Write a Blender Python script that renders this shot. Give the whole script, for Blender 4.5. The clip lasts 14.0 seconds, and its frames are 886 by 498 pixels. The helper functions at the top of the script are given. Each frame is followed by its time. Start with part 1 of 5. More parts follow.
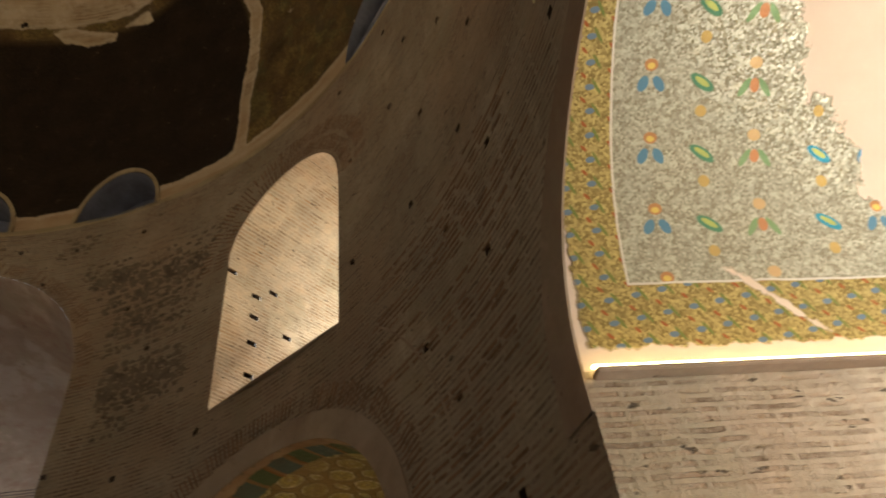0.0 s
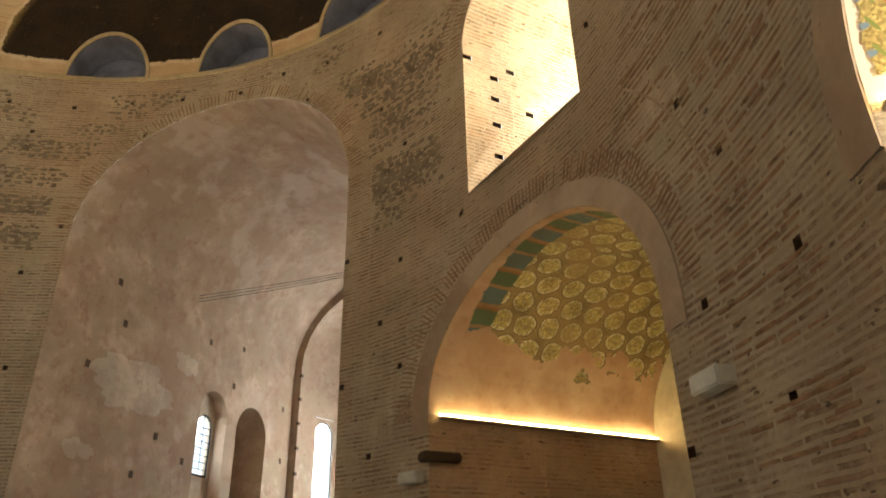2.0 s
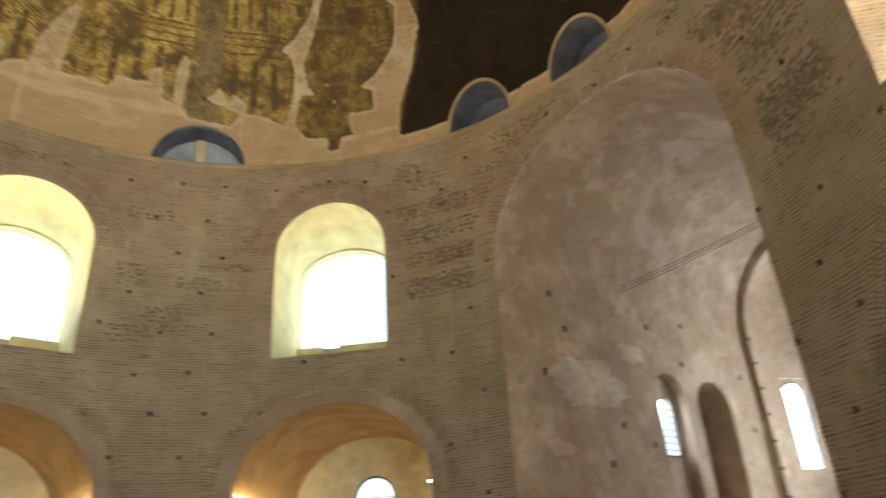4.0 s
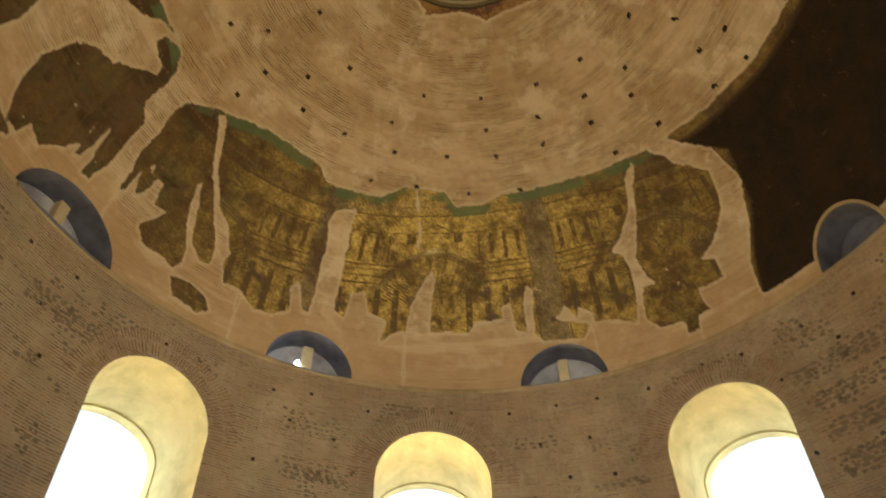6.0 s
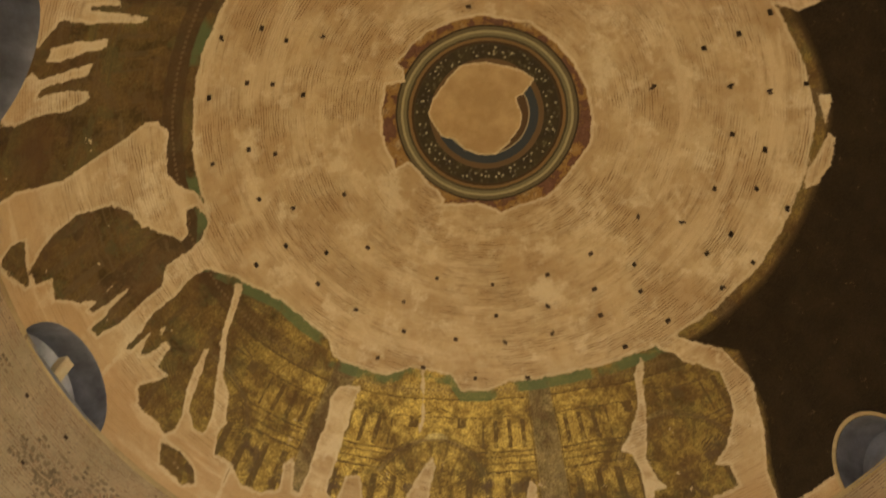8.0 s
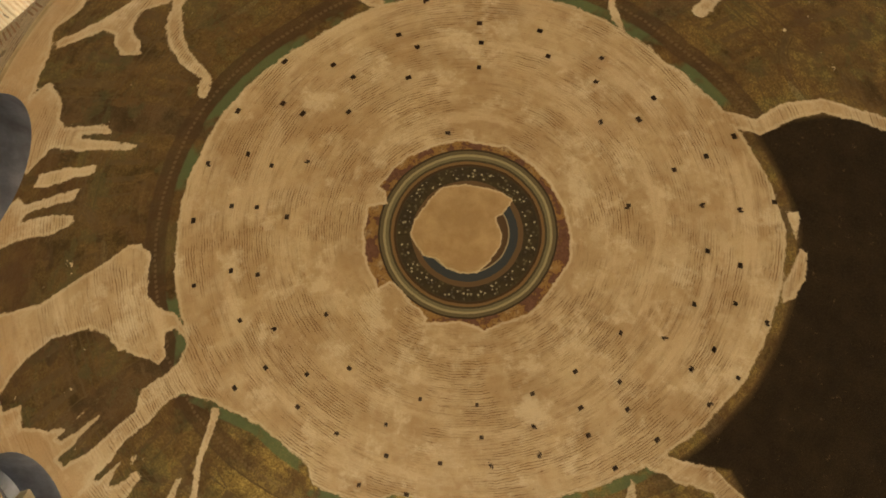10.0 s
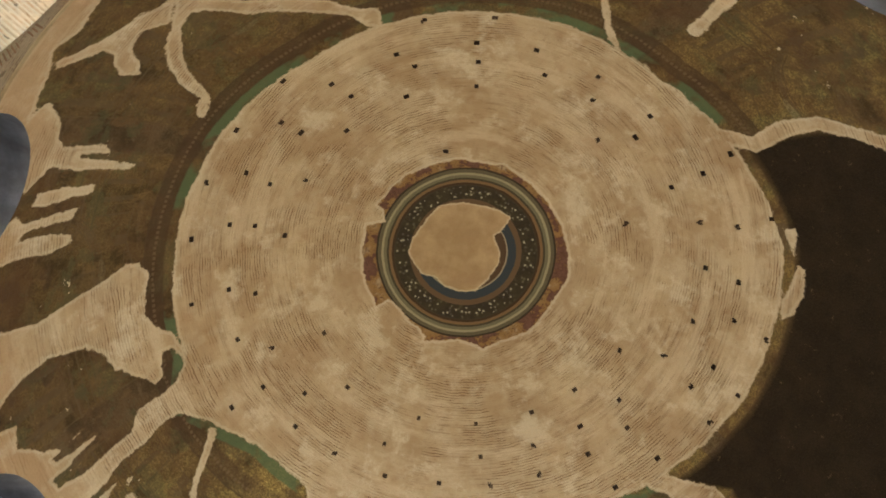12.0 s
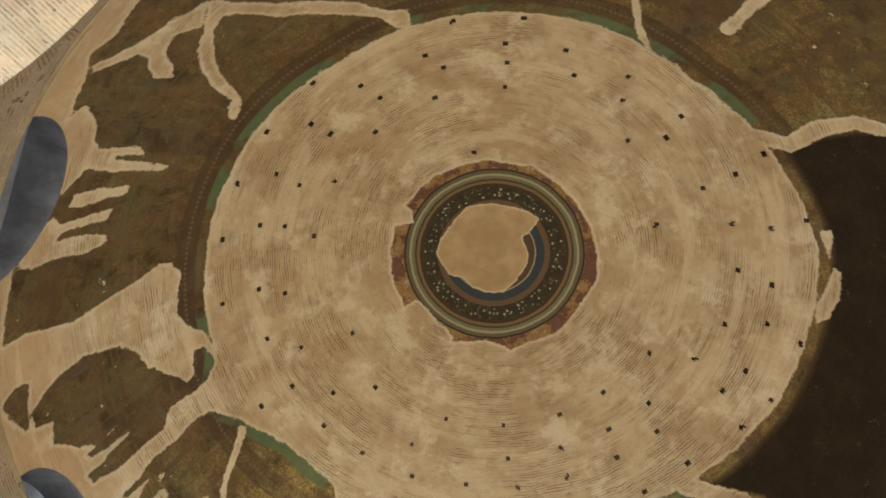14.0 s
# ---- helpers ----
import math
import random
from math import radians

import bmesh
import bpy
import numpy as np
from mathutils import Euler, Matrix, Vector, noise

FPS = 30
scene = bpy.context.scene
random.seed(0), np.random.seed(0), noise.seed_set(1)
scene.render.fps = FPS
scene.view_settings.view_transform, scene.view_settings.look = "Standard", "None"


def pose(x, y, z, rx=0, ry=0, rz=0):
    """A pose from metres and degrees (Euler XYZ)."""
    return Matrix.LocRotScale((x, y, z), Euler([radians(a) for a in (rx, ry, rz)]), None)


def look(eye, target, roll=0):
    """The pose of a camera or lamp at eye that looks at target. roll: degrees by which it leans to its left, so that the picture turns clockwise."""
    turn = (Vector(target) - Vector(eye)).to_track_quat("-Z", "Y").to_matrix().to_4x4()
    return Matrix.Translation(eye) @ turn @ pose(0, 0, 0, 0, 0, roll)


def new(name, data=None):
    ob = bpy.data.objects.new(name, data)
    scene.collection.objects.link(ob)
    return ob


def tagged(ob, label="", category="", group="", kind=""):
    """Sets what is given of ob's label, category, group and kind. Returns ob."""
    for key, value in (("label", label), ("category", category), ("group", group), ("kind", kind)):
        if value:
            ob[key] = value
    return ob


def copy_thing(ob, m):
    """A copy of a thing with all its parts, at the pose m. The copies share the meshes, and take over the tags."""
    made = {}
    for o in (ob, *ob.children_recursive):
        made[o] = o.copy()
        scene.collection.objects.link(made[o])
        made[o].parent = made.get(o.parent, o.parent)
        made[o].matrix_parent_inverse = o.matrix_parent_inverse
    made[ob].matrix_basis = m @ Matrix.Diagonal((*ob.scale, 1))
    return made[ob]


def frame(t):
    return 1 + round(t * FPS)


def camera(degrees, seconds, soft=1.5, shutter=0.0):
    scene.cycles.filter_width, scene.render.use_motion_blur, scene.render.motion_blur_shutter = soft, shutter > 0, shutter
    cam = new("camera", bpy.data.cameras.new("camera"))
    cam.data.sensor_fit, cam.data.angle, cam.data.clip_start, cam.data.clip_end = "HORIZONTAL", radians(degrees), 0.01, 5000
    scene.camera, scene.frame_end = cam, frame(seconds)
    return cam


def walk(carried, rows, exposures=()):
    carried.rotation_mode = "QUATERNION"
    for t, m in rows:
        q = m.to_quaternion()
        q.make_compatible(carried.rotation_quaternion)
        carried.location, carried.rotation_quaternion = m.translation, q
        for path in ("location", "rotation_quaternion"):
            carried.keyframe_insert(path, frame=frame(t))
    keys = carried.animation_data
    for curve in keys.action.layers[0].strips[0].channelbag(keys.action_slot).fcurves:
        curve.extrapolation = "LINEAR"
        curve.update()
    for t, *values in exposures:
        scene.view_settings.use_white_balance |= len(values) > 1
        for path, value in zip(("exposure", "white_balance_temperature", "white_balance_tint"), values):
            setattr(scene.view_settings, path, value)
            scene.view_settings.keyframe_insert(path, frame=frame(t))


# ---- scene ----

# camera and its path
PATH = [
    (0.0, -1.707, -9.967, 1.601, 133.7, 5.99, -94.45),
    (0.5, -1.707, -9.967, 1.601, 133.3, 4.33, -86.98),
    (1.0, -1.707, -9.967, 1.601, 127.05, 1.77, -76.34),
    (1.5, -1.707, -9.967, 1.601, 120.26, 0.69, -73.07),
    (2.0, -1.707, -9.967, 1.601, 116.55, 1.12, -73.83),
    (2.5, -1.707, -9.967, 1.601, 114.56, 1.37, -71.93),
    (3.0, -1.707, -9.967, 1.601, 114.61, 1.42, -64.55),
    (3.5, -1.707, -9.967, 1.601, 115.97, 2.06, -50.06),
    (4.0, -1.707, -9.967, 1.601, 116.52, 3.24, -37.03),
    (4.2, -1.707, -9.967, 1.601, 116.94, 3.87, -31.9),
    (6.3, -2.015, -8.823, 1.601, 136.94, -0.2, -4.9),
    (6.5, -2.015, -8.823, 1.601, 137.71, -0.68, -4.61),
    (7.0, -2.015, -8.823, 1.601, 142.64, -3.17, -6.4),
    (7.5, -2.015, -8.823, 1.601, 146.69, -2.59, -6.28),
    (8.0, -2.015, -8.823, 1.601, 150.08, -2.21, -8.57),
    (8.5, -2.015, -8.823, 1.601, 155.11, -1.21, -8.88),
    (9.0, -2.015, -8.823, 1.601, 157.89, -0.94, -8.24),
    (11.5, -2.015, -8.823, 1.601, 160.57, -0.19, -9.08),
    (12.0, -2.015, -8.823, 1.601, 161.21, -0.41, -8.42),
    (12.5, -2.015, -8.823, 1.601, 161.52, -0.92, -8.43),
    (13.0, -2.015, -8.823, 1.601, 161.55, -1.39, -8.12),
    (13.5, -2.015, -8.823, 1.601, 161.6, -1.96, -7.85),
    (14.0, -2.015, -8.823, 1.601, 161.27, -2.63, -7.86),
]
cam = camera(64.5, 14.0, soft=1.8, shutter=0.5)
walk(cam, [(t, pose(x, y, z, a, b, c)) for t, x, y, z, a, b, c in PATH],
     exposures=[(0.0, -1.45, 6250, 8), (0.6, -0.75, 7000, 13), (1.0, -0.35, 7300, 13), (1.4, -0.1, 6900, 8), (2.0, 0.0, 6500, 4), (3.0, 0.1, 6100, 0), (4.2, 0.05, 5750, -3),
                (6.3, -0.33, 7200, 4), (7.0, -0.15, 7300, 4), (9.2, 0.1, 7300, 3), (11.3, 0.27, 5300, 2), (14.0, 0.28, 5200, 1)])

# world: hazy bright daylight outside
world = bpy.data.worlds.new("world")
scene.world = world
world.use_nodes = True
wn = world.node_tree
sky = wn.nodes.new("ShaderNodeTexSky")
sky.sky_type = "NISHITA"
sky.sun_disc = False
sky.sun_elevation, sky.sun_rotation = radians(40), radians(150)
haze = wn.nodes.new("ShaderNodeMix")
haze.data_type = "RGBA"
haze.inputs["Factor"].default_value = 0.75
haze.inputs[7].default_value = (12.0, 13.0, 14.0, 1)   # thin white haze over the whole sky
wn.links.new(sky.outputs["Color"], haze.inputs[6])
wn.links.new(haze.outputs[2], wn.nodes["Background"].inputs["Color"])
wn.nodes["Background"].inputs["Strength"].default_value = 0.15
sun = new("sun", bpy.data.lights.new("sun", "SUN"))
sun.data.energy, sun.data.angle, sun.data.color = 4.5, radians(0.6), (1, 0.92, 0.78)
sun.matrix_world = look((30 * math.cos(radians(-82)), 30 * math.sin(radians(-82)), 27), (0, 0, 0))

# plan of the rotunda, in metres
R = 12.1            # inner radius of the drum
ZC = 15.7           # cornice, where the dome springs
BW, BR, BZ, BD = 2.9, 2.45, 4.6, 5.14   # half width, rise, springing and depth of the bays
SOUTH_W, SOUTH_R = 2.85, 2.85   # the south bay is narrower and higher
EW, EZ, ED = 4.0, 10.4, 12.4   # the sanctuary bay
WS, WZ = 8.6, 12.2  # windows: sill and springing
def window_depth(centre):
    return 3.4 if centre == -45.4 else 2.5


BAYS = [45 * k for k in range(8)]
WINDOWS = {45: (45.9, 1.84), 90: (90.2, 1.86), 135: (133.0, 1.82), 180: (180, 1.85), 225: (222, 2.5), 270: (270, 1.8), 315: (-45.4, 1.7)}  # centre, half width


def bay_size(az):
    """Half width and rise of the arch of a bay."""
    return (SOUTH_W, SOUTH_R) if az == 270 else (BW, BR)


def wrap(a):
    return (a + 180) % 360 - 180


# daylight in the openings of the windows, and the warm floodlights that stand on their sills
def window_light(name, m, width, height, watts, colour):
    lamp = new(name, bpy.data.lights.new(name, "AREA"))
    lamp.data.shape, lamp.data.size, lamp.data.size_y = "RECTANGLE", width, height
    lamp.data.energy, lamp.data.color = watts, colour
    lamp.matrix_world = m


DAY = (0.93, 0.97, 1.0)
for az, (centre, half) in WINDOWS.items():
    a = radians(centre)
    n = Vector((math.cos(a), math.sin(a), 0))
    eye = n * (R + window_depth(centre) + 0.5) + Vector((0, 0, 11.4))
    window_light("window_daylight", look(eye, eye - n), half * 2, 3.4, 660 if centre == -45.4 else 190, (1.0, 0.89, 0.72) if centre == -45.4 else DAY)
    flood = new("floodlight_beam", bpy.data.lights.new("floodlight_beam", "SPOT"))
    flood.data.energy, flood.data.color = {45: 1000, 315: 700, 90: 2700, 135: 1100, 180: 500, 225: 1100, 270: 2600}[az], (1.0, 0.74, 0.42)
    flood.data.spot_size, flood.data.spot_blend, flood.data.shadow_soft_size = radians(150), 1.0, 0.12
    eye = n * (R + 0.12) + Vector((0, 0, WS + 0.45))
    flood.matrix_world = look(eye, -n * 3 + Vector((0, 0, 26)))
# the open south door, out of view, added to brighten the south bay
window_light("unseen_door_daylight", look((0, -R - BD - 0.6, 2.9), (0, 0, 4.6)), 3.0, 4.4, 1850, (1.0, 0.95, 0.86))
# the windows of the sanctuary and the apse
window_light("slit_daylight", look((19.25, 5.6, 6.6), (19.25, 0, 6.0)), 0.8, 2.0, 90, DAY)
# those at 0 and -67.5 are unseen, added to brighten the apse
for a in (67.5, 0, -67.5):
    n = Vector((math.cos(radians(a)), math.sin(radians(a)), 0))
    eye = Vector((R + ED + 0.5, 0, 6.9)) + n * 4.2
    window_light("apse_daylight", look(eye, eye - n), 0.95, 3.4, 480, DAY)


# ---- materials ----
def material(name):
    m = bpy.data.materials.new(name)
    m.use_nodes = True
    nt = m.node_tree
    bsdf = nt.nodes["Principled BSDF"]
    bsdf.inputs["Specular IOR Level"].default_value = 0.15   # dusty, chalky surfaces
    return m, nt, bsdf


def link(nt, a, b):
    nt.links.new(a, b)


def noise_tex(nt, vec, scale, detail=4.0, rough=0.6):
    n = nt.nodes.new("ShaderNodeTexNoise")
    n.inputs["Scale"].default_value, n.inputs["Detail"].default_value, n.inputs["Roughness"].default_value = scale, detail, rough
    nt.links.new(vec, n.inputs["Vector"])
    return n.outputs["Fac"]


def ramp(nt, fac, stops, constant=False):
    """Colour ramp; stops are (position, grey or colour)."""
    n = nt.nodes.new("ShaderNodeValToRGB")
    if constant:
        n.color_ramp.interpolation = "CONSTANT"
    el = n.color_ramp.elements
    while len(el) < len(stops):
        el.new(0.5)
    for e, (pos, col) in zip(el, stops):
        e.position = pos
        e.color = (col, col, col, 1) if isinstance(col, (int, float)) else (*col, 1)
    nt.links.new(fac, n.inputs["Fac"])
    return n.outputs["Color"]


def mix(nt, fac, a, b, mode="MIX"):
    n = nt.nodes.new("ShaderNodeMix")
    n.data_type, n.blend_type = "RGBA", mode
    for sock, value in ((n.inputs["Factor"], fac), (n.inputs[6], a), (n.inputs[7], b)):
        if isinstance(value, bpy.types.NodeSocket):
            nt.links.new(value, sock)
        elif isinstance(value, tuple):
            sock.default_value = (*value, 1)
        else:
            sock.default_value = value
    return n.outputs[2]


def calc(nt, op, a, b=0.0, clamp=False):
    n = nt.nodes.new("ShaderNodeMath")
    n.operation, n.use_clamp = op, clamp
    for sock, value in ((n.inputs[0], a), (n.inputs[1], b)):
        if isinstance(value, bpy.types.NodeSocket):
            nt.links.new(value, sock)
        else:
            sock.default_value = value
    return n.outputs[0]


def bump(nt, bsdf, height, strength=0.5, distance=0.02):
    n = nt.nodes.new("ShaderNodeBump")
    n.inputs["Strength"].default_value, n.inputs["Distance"].default_value = strength, distance
    nt.links.new(height, n.inputs["Height"])
    nt.links.new(n.outputs["Normal"], bsdf.inputs["Normal"])


def position(nt):
    return nt.nodes.new("ShaderNodeNewGeometry").outputs["Position"]


def uv_coord(nt, sx=1.0, sy=1.0):
    n = nt.nodes.new("ShaderNodeUVMap")
    m = nt.nodes.new("ShaderNodeMapping")
    m.inputs["Scale"].default_value = (sx, sy, 1)
    nt.links.new(n.outputs["UV"], m.inputs["Vector"])
    return m.outputs["Vector"]


def attribute(nt, name):
    n = nt.nodes.new("ShaderNodeAttribute")
    n.attribute_name = name
    return n.outputs["Fac"]

def plain(name, colour, roughness=0.9, metallic=0.0, var=0.25, scale=1.5, rough_bump=0.3, stain=None):
    """A surface with broad patches, fine grain and a little relief."""
    m, nt, b = material(name)
    p = position(nt)
    n1, n2, n3 = noise_tex(nt, p, scale), noise_tex(nt, p, scale * 14, 3), noise_tex(nt, p, scale * 0.45, 5, 0.7)
    c = mix(nt, ramp(nt, n1, [(0.3, 0), (0.7, 1)]), tuple(v * (1 - var) for v in colour), tuple(min(1, v * (1 + var)) for v in colour))
    c = mix(nt, calc(nt, "MULTIPLY", n2, 0.5), c, tuple(v * 0.6 for v in colour))
    if stain:
        c = mix(nt, ramp(nt, n3, [(0.5, 0), (0.62, 0.8)]), c, stain)
    link(nt, c, b.inputs["Base Color"])
    b.inputs["Roughness"].default_value, b.inputs["Metallic"].default_value = roughness, metallic
    bump(nt, b, n2, rough_bump, 0.02)
    return m


def split_uv(nt, warp=0.0, scale=1.0):
    """u and v in metres, gently warped."""
    uv = uv_coord(nt)
    s = nt.nodes.new("ShaderNodeSeparateXYZ")
    link(nt, uv, s.inputs[0])
    u, v = s.outputs[0], s.outputs[1]
    if warp:
        u = calc(nt, "ADD", u, calc(nt, "MULTIPLY", calc(nt, "SUBTRACT", noise_tex(nt, uv, scale), 0.5), warp))
        v = calc(nt, "ADD", v, calc(nt, "MULTIPLY", calc(nt, "SUBTRACT", noise_tex(nt, position(nt), scale), 0.5), warp))
    return uv, u, v


def join(nt, u, v):
    c = nt.nodes.new("ShaderNodeCombineXYZ")
    link(nt, u, c.inputs[0])
    link(nt, v, c.inputs[1])
    return c.outputs[0]


def near(nt, x, centre, half, soft):
    """1 where x is within half of centre."""
    d = calc(nt, "ABSOLUTE", calc(nt, "SUBTRACT", x, centre))
    return calc(nt, "DIVIDE", calc(nt, "SUBTRACT", half, d), soft, True)


def above(nt, x, level, soft):
    return calc(nt, "DIVIDE", calc(nt, "SUBTRACT", x, level), soft, True)


def brickwork(name, mortar, brick, show=0.5, tint=(0.30, 0.22, 0.15)):
    """Thin old bricks in thick mortar, in part smeared over."""
    m, nt, b = material(name)
    uv, u, v = split_uv(nt, 0.09, 0.9)
    p = position(nt)
    t = nt.nodes.new("ShaderNodeTexBrick")
    t.offset = 0.43
    for key, value in (("Scale", 1.0), ("Mortar Size", 0.026), ("Mortar Smooth", 0.35), ("Bias", 0.0), ("Brick Width", 0.75), ("Row Height", 0.085)):
        t.inputs[key].default_value = value
    t.inputs["Color1"].default_value, t.inputs["Color2"].default_value = (0, 0, 0, 1), (1, 1, 1, 1)
    link(nt, join(nt, u, v), t.inputs["Vector"])
    fine, mid, wide = noise_tex(nt, p, 22, 4), noise_tex(nt, p, 2.2, 5), noise_tex(nt, p, 0.55, 6, 0.7)
    stretch = noise_tex(nt, uv_coord(nt, 1.4, 8), 1.0, 4, 0.7)
    patchy = noise_tex(nt, p, 1.1, 6, 0.75)
    rough = noise_tex(nt, p, 7.0, 5, 0.75)
    seen = calc(nt, "SUBTRACT", 1.0, t.outputs["Fac"])
    t0 = 0.34 + 0.12 * show
    blend = calc(nt, "ADD", calc(nt, "MULTIPLY", patchy, 0.45), calc(nt, "MULTIPLY", stretch, 0.35))
    blend = calc(nt, "ADD", blend, calc(nt, "MULTIPLY", rough, 0.2))
    cover = ramp(nt, blend, [(t0, 1), (t0 + 0.1, 0.06)])
    seen = calc(nt, "MULTIPLY", seen, cover)
    base = mix(nt, ramp(nt, wide, [(0.34, 0), (0.66, 1)]), tuple(c * 0.72 for c in mortar), tuple(c * 1.15 for c in mortar))
    base = mix(nt, ramp(nt, mid, [(0.48, 0), (0.7, 0.6)]), base, tint)
    base = mix(nt, ramp(nt, rough, [(0.48, 0), (0.7, 0.6)]), base, tuple(c * 0.55 for c in mortar))
    base = mix(nt, ramp(nt, noise_tex(nt, p, 0.8, 5, 0.7), [(0.56, 0), (0.68, 0.55)]), base, (mortar[0] * 0.5, mortar[1] * 0.52, mortar[2] * 0.52))
    base = mix(nt, ramp(nt, noise_tex(nt, uv_coord(nt, 2.5, 0.5), 1.0, 4, 0.7), [(0.58, 0), (0.7, 0.35)]), base, tuple(min(1, c * 1.4) for c in mortar))
    warm = ramp(nt, noise_tex(nt, p, 0.3, 5, 0.65), [(0.46, 0), (0.62, 0.45)])
    base = mix(nt, warm, base, (mortar[0] * 0.82, mortar[1] * 0.62, mortar[2] * 0.5))
    olive = ramp(nt, noise_tex(nt, p, 0.45, 4, 0.7), [(0.52, 0), (0.64, 0.5)])
    base = mix(nt, olive, base, (mortar[0] * 0.62, mortar[1] * 0.66, mortar[2] * 0.6))
    bricks = mix(nt, t.outputs["Color"], tuple(c * 0.65 for c in brick), tuple(c * 1.5 for c in brick))
    bricks = mix(nt, ramp(nt, rough, [(0.4, 0), (0.65, 0.6)]), bricks, tuple(c * 0.8 for c in mortar))
    c = mix(nt, seen, base, bricks)
    pits = ramp(nt, noise_tex(nt, uv_coord(nt, 2.4, 5.5), 1.6, 3, 0.6), [(0.655, 0), (0.69, 0.85)])
    c = mix(nt, pits, c, (0.07, 0.05, 0.035))
    c = mix(nt, calc(nt, "MULTIPLY", fine, 0.3), c, tuple(v * 0.5 for v in mortar))
    link(nt, c, b.inputs["Base Color"])
    b.inputs["Roughness"].default_value = 0.95
    h = calc(nt, "ADD", calc(nt, "MULTIPLY", seen, -0.5), calc(nt, "MULTIPLY", fine, 0.3))
    h = calc(nt, "ADD", calc(nt, "SUBTRACT", h, pits), calc(nt, "MULTIPLY", rough, 1.2))
    bump(nt, b, h, 0.9, 0.03)
    return m


def dome_material():
    """Bare plaster with courses showing, mosaic remains bounded by the dome's own outline attributes, and the crown medallion."""
    m, nt, b = material("dome_mosaic_and_plaster")
    p = position(nt)
    uv, u, v = split_uv(nt, 0.10, 0.8)
    rho = calc(nt, "SUBTRACT", R * math.pi / 2, v)
    fine, mid, wide, huge = noise_tex(nt, p, 25, 3), noise_tex(nt, p, 3.0, 5, 0.65), noise_tex(nt, p, 1.1, 5, 0.6), noise_tex(nt, p, 0.4, 4, 0.6)
    ragged = calc(nt, "ADD", calc(nt, "MULTIPLY", calc(nt, "SUBTRACT", mid, 0.5), 0.2), calc(nt, "MULTIPLY", calc(nt, "SUBTRACT", wide, 0.5), 0.3))
    ragged = calc(nt, "ADD", ragged, calc(nt, "MULTIPLY", calc(nt, "SUBTRACT", noise_tex(nt, p, 8.0, 4, 0.7), 0.5), 0.22))
    sooty = calc(nt, "ADD", attribute(nt, "soot"), calc(nt, "MULTIPLY", ragged, 0.7))
    calm = calc(nt, "SUBTRACT", 1.0, above(nt, sooty, -0.6, 0.3))
    edge = calc(nt, "ADD", attribute(nt, "mosaic"), ragged)
    losses = calc(nt, "MULTIPLY", calc(nt, "SUBTRACT", 0.68, noise_tex(nt, p, 1.6, 5, 0.65)), 5.0)
    losses = calc(nt, "ADD", losses, calc(nt, "MULTIPLY", calc(nt, "SUBTRACT", 1.0, calc(nt, "MULTIPLY", above(nt, rho, 13.4, 0.8), calm)), 5.0))
    edge = calc(nt, "MINIMUM", edge, losses)
    mosaic = calc(nt, "DIVIDE", edge, 0.045, True)
    # plaster
    streak = noise_tex(nt, uv_coord(nt, 0.28, 15.0), 1.0, 4, 0.7)
    fields = ramp(nt, noise_tex(nt, p, 0.85, 4), [(0.46, 0), (0.6, 1)])
    pl = mix(nt, ramp(nt, huge, [(0.35, 0), (0.65, 1)]), (0.45, 0.325, 0.195), (0.6, 0.48, 0.32))
    pl = mix(nt, ramp(nt, wide, [(0.48, 0), (0.7, 0.6)]), pl, (0.68, 0.59, 0.44))
    pl = mix(nt, ramp(nt, mid, [(0.52, 0), (0.75, 0.5)]), pl, (0.34, 0.2, 0.11))
    lines = calc(nt, "MULTIPLY", ramp(nt, streak, [(0.53, 0), (0.6, 1)]), calc(nt, "ADD", calc(nt, "MULTIPLY", fields, 0.85), 0.12))
    pl = mix(nt, calc(nt, "MULTIPLY", lines, 0.55), pl, (0.24, 0.145, 0.08))
    pl = mix(nt, calc(nt, "MULTIPLY", ramp(nt, noise_tex(nt, uv_coord(nt, 0.06, 2.6), 1.0, 3, 0.6), [(0.4, 0), (0.62, 1)]), 0.16), pl, (0.3, 0.19, 0.105))
    course = above(nt, calc(nt, "SINE", calc(nt, "MULTIPLY", calc(nt, "ADD", v, calc(nt, "MULTIPLY", wide, 0.25)), 64.0)), 0.35, 0.3)
    course = calc(nt, "MULTIPLY", course, ramp(nt, noise_tex(nt, uv_coord(nt, 0.45, 7.0), 1.0, 3, 0.7), [(0.42, 0), (0.52, 1)]))
    course = calc(nt, "MULTIPLY", course, ramp(nt, noise_tex(nt, p, 0.5, 4, 0.6), [(0.48, 0.0), (0.56, 0.85)]))
    pl = mix(nt, course, pl, (0.2, 0.12, 0.065))
    lines = calc(nt, "MAXIMUM", lines, course)
    nicks = ramp(nt, noise_tex(nt, uv_coord(nt, 3.0, 11.0), 1.0, 3, 0.6), [(0.67, 0), (0.71, 0.7)])
    pl = mix(nt, nicks, pl, (0.2, 0.115, 0.06))
    chalk = ramp(nt, noise_tex(nt, p, 0.7, 6, 0.7), [(0.54, 0), (0.64, 0.6)])
    pl = mix(nt, chalk, pl, (0.76, 0.67, 0.52))
    peach = above(nt, rho, 16.2, 1.2)
    pl = mix(nt, calc(nt, "MULTIPLY", peach, 0.6), pl, (0.49, 0.33, 0.185))
    skim = ramp(nt, noise_tex(nt, uv_coord(nt, 0.12, 0.8), 1.0, 6, 0.68), [(0.53, 0), (0.6, 0.5)])
    pl = mix(nt, skim, pl, (0.68, 0.56, 0.4))
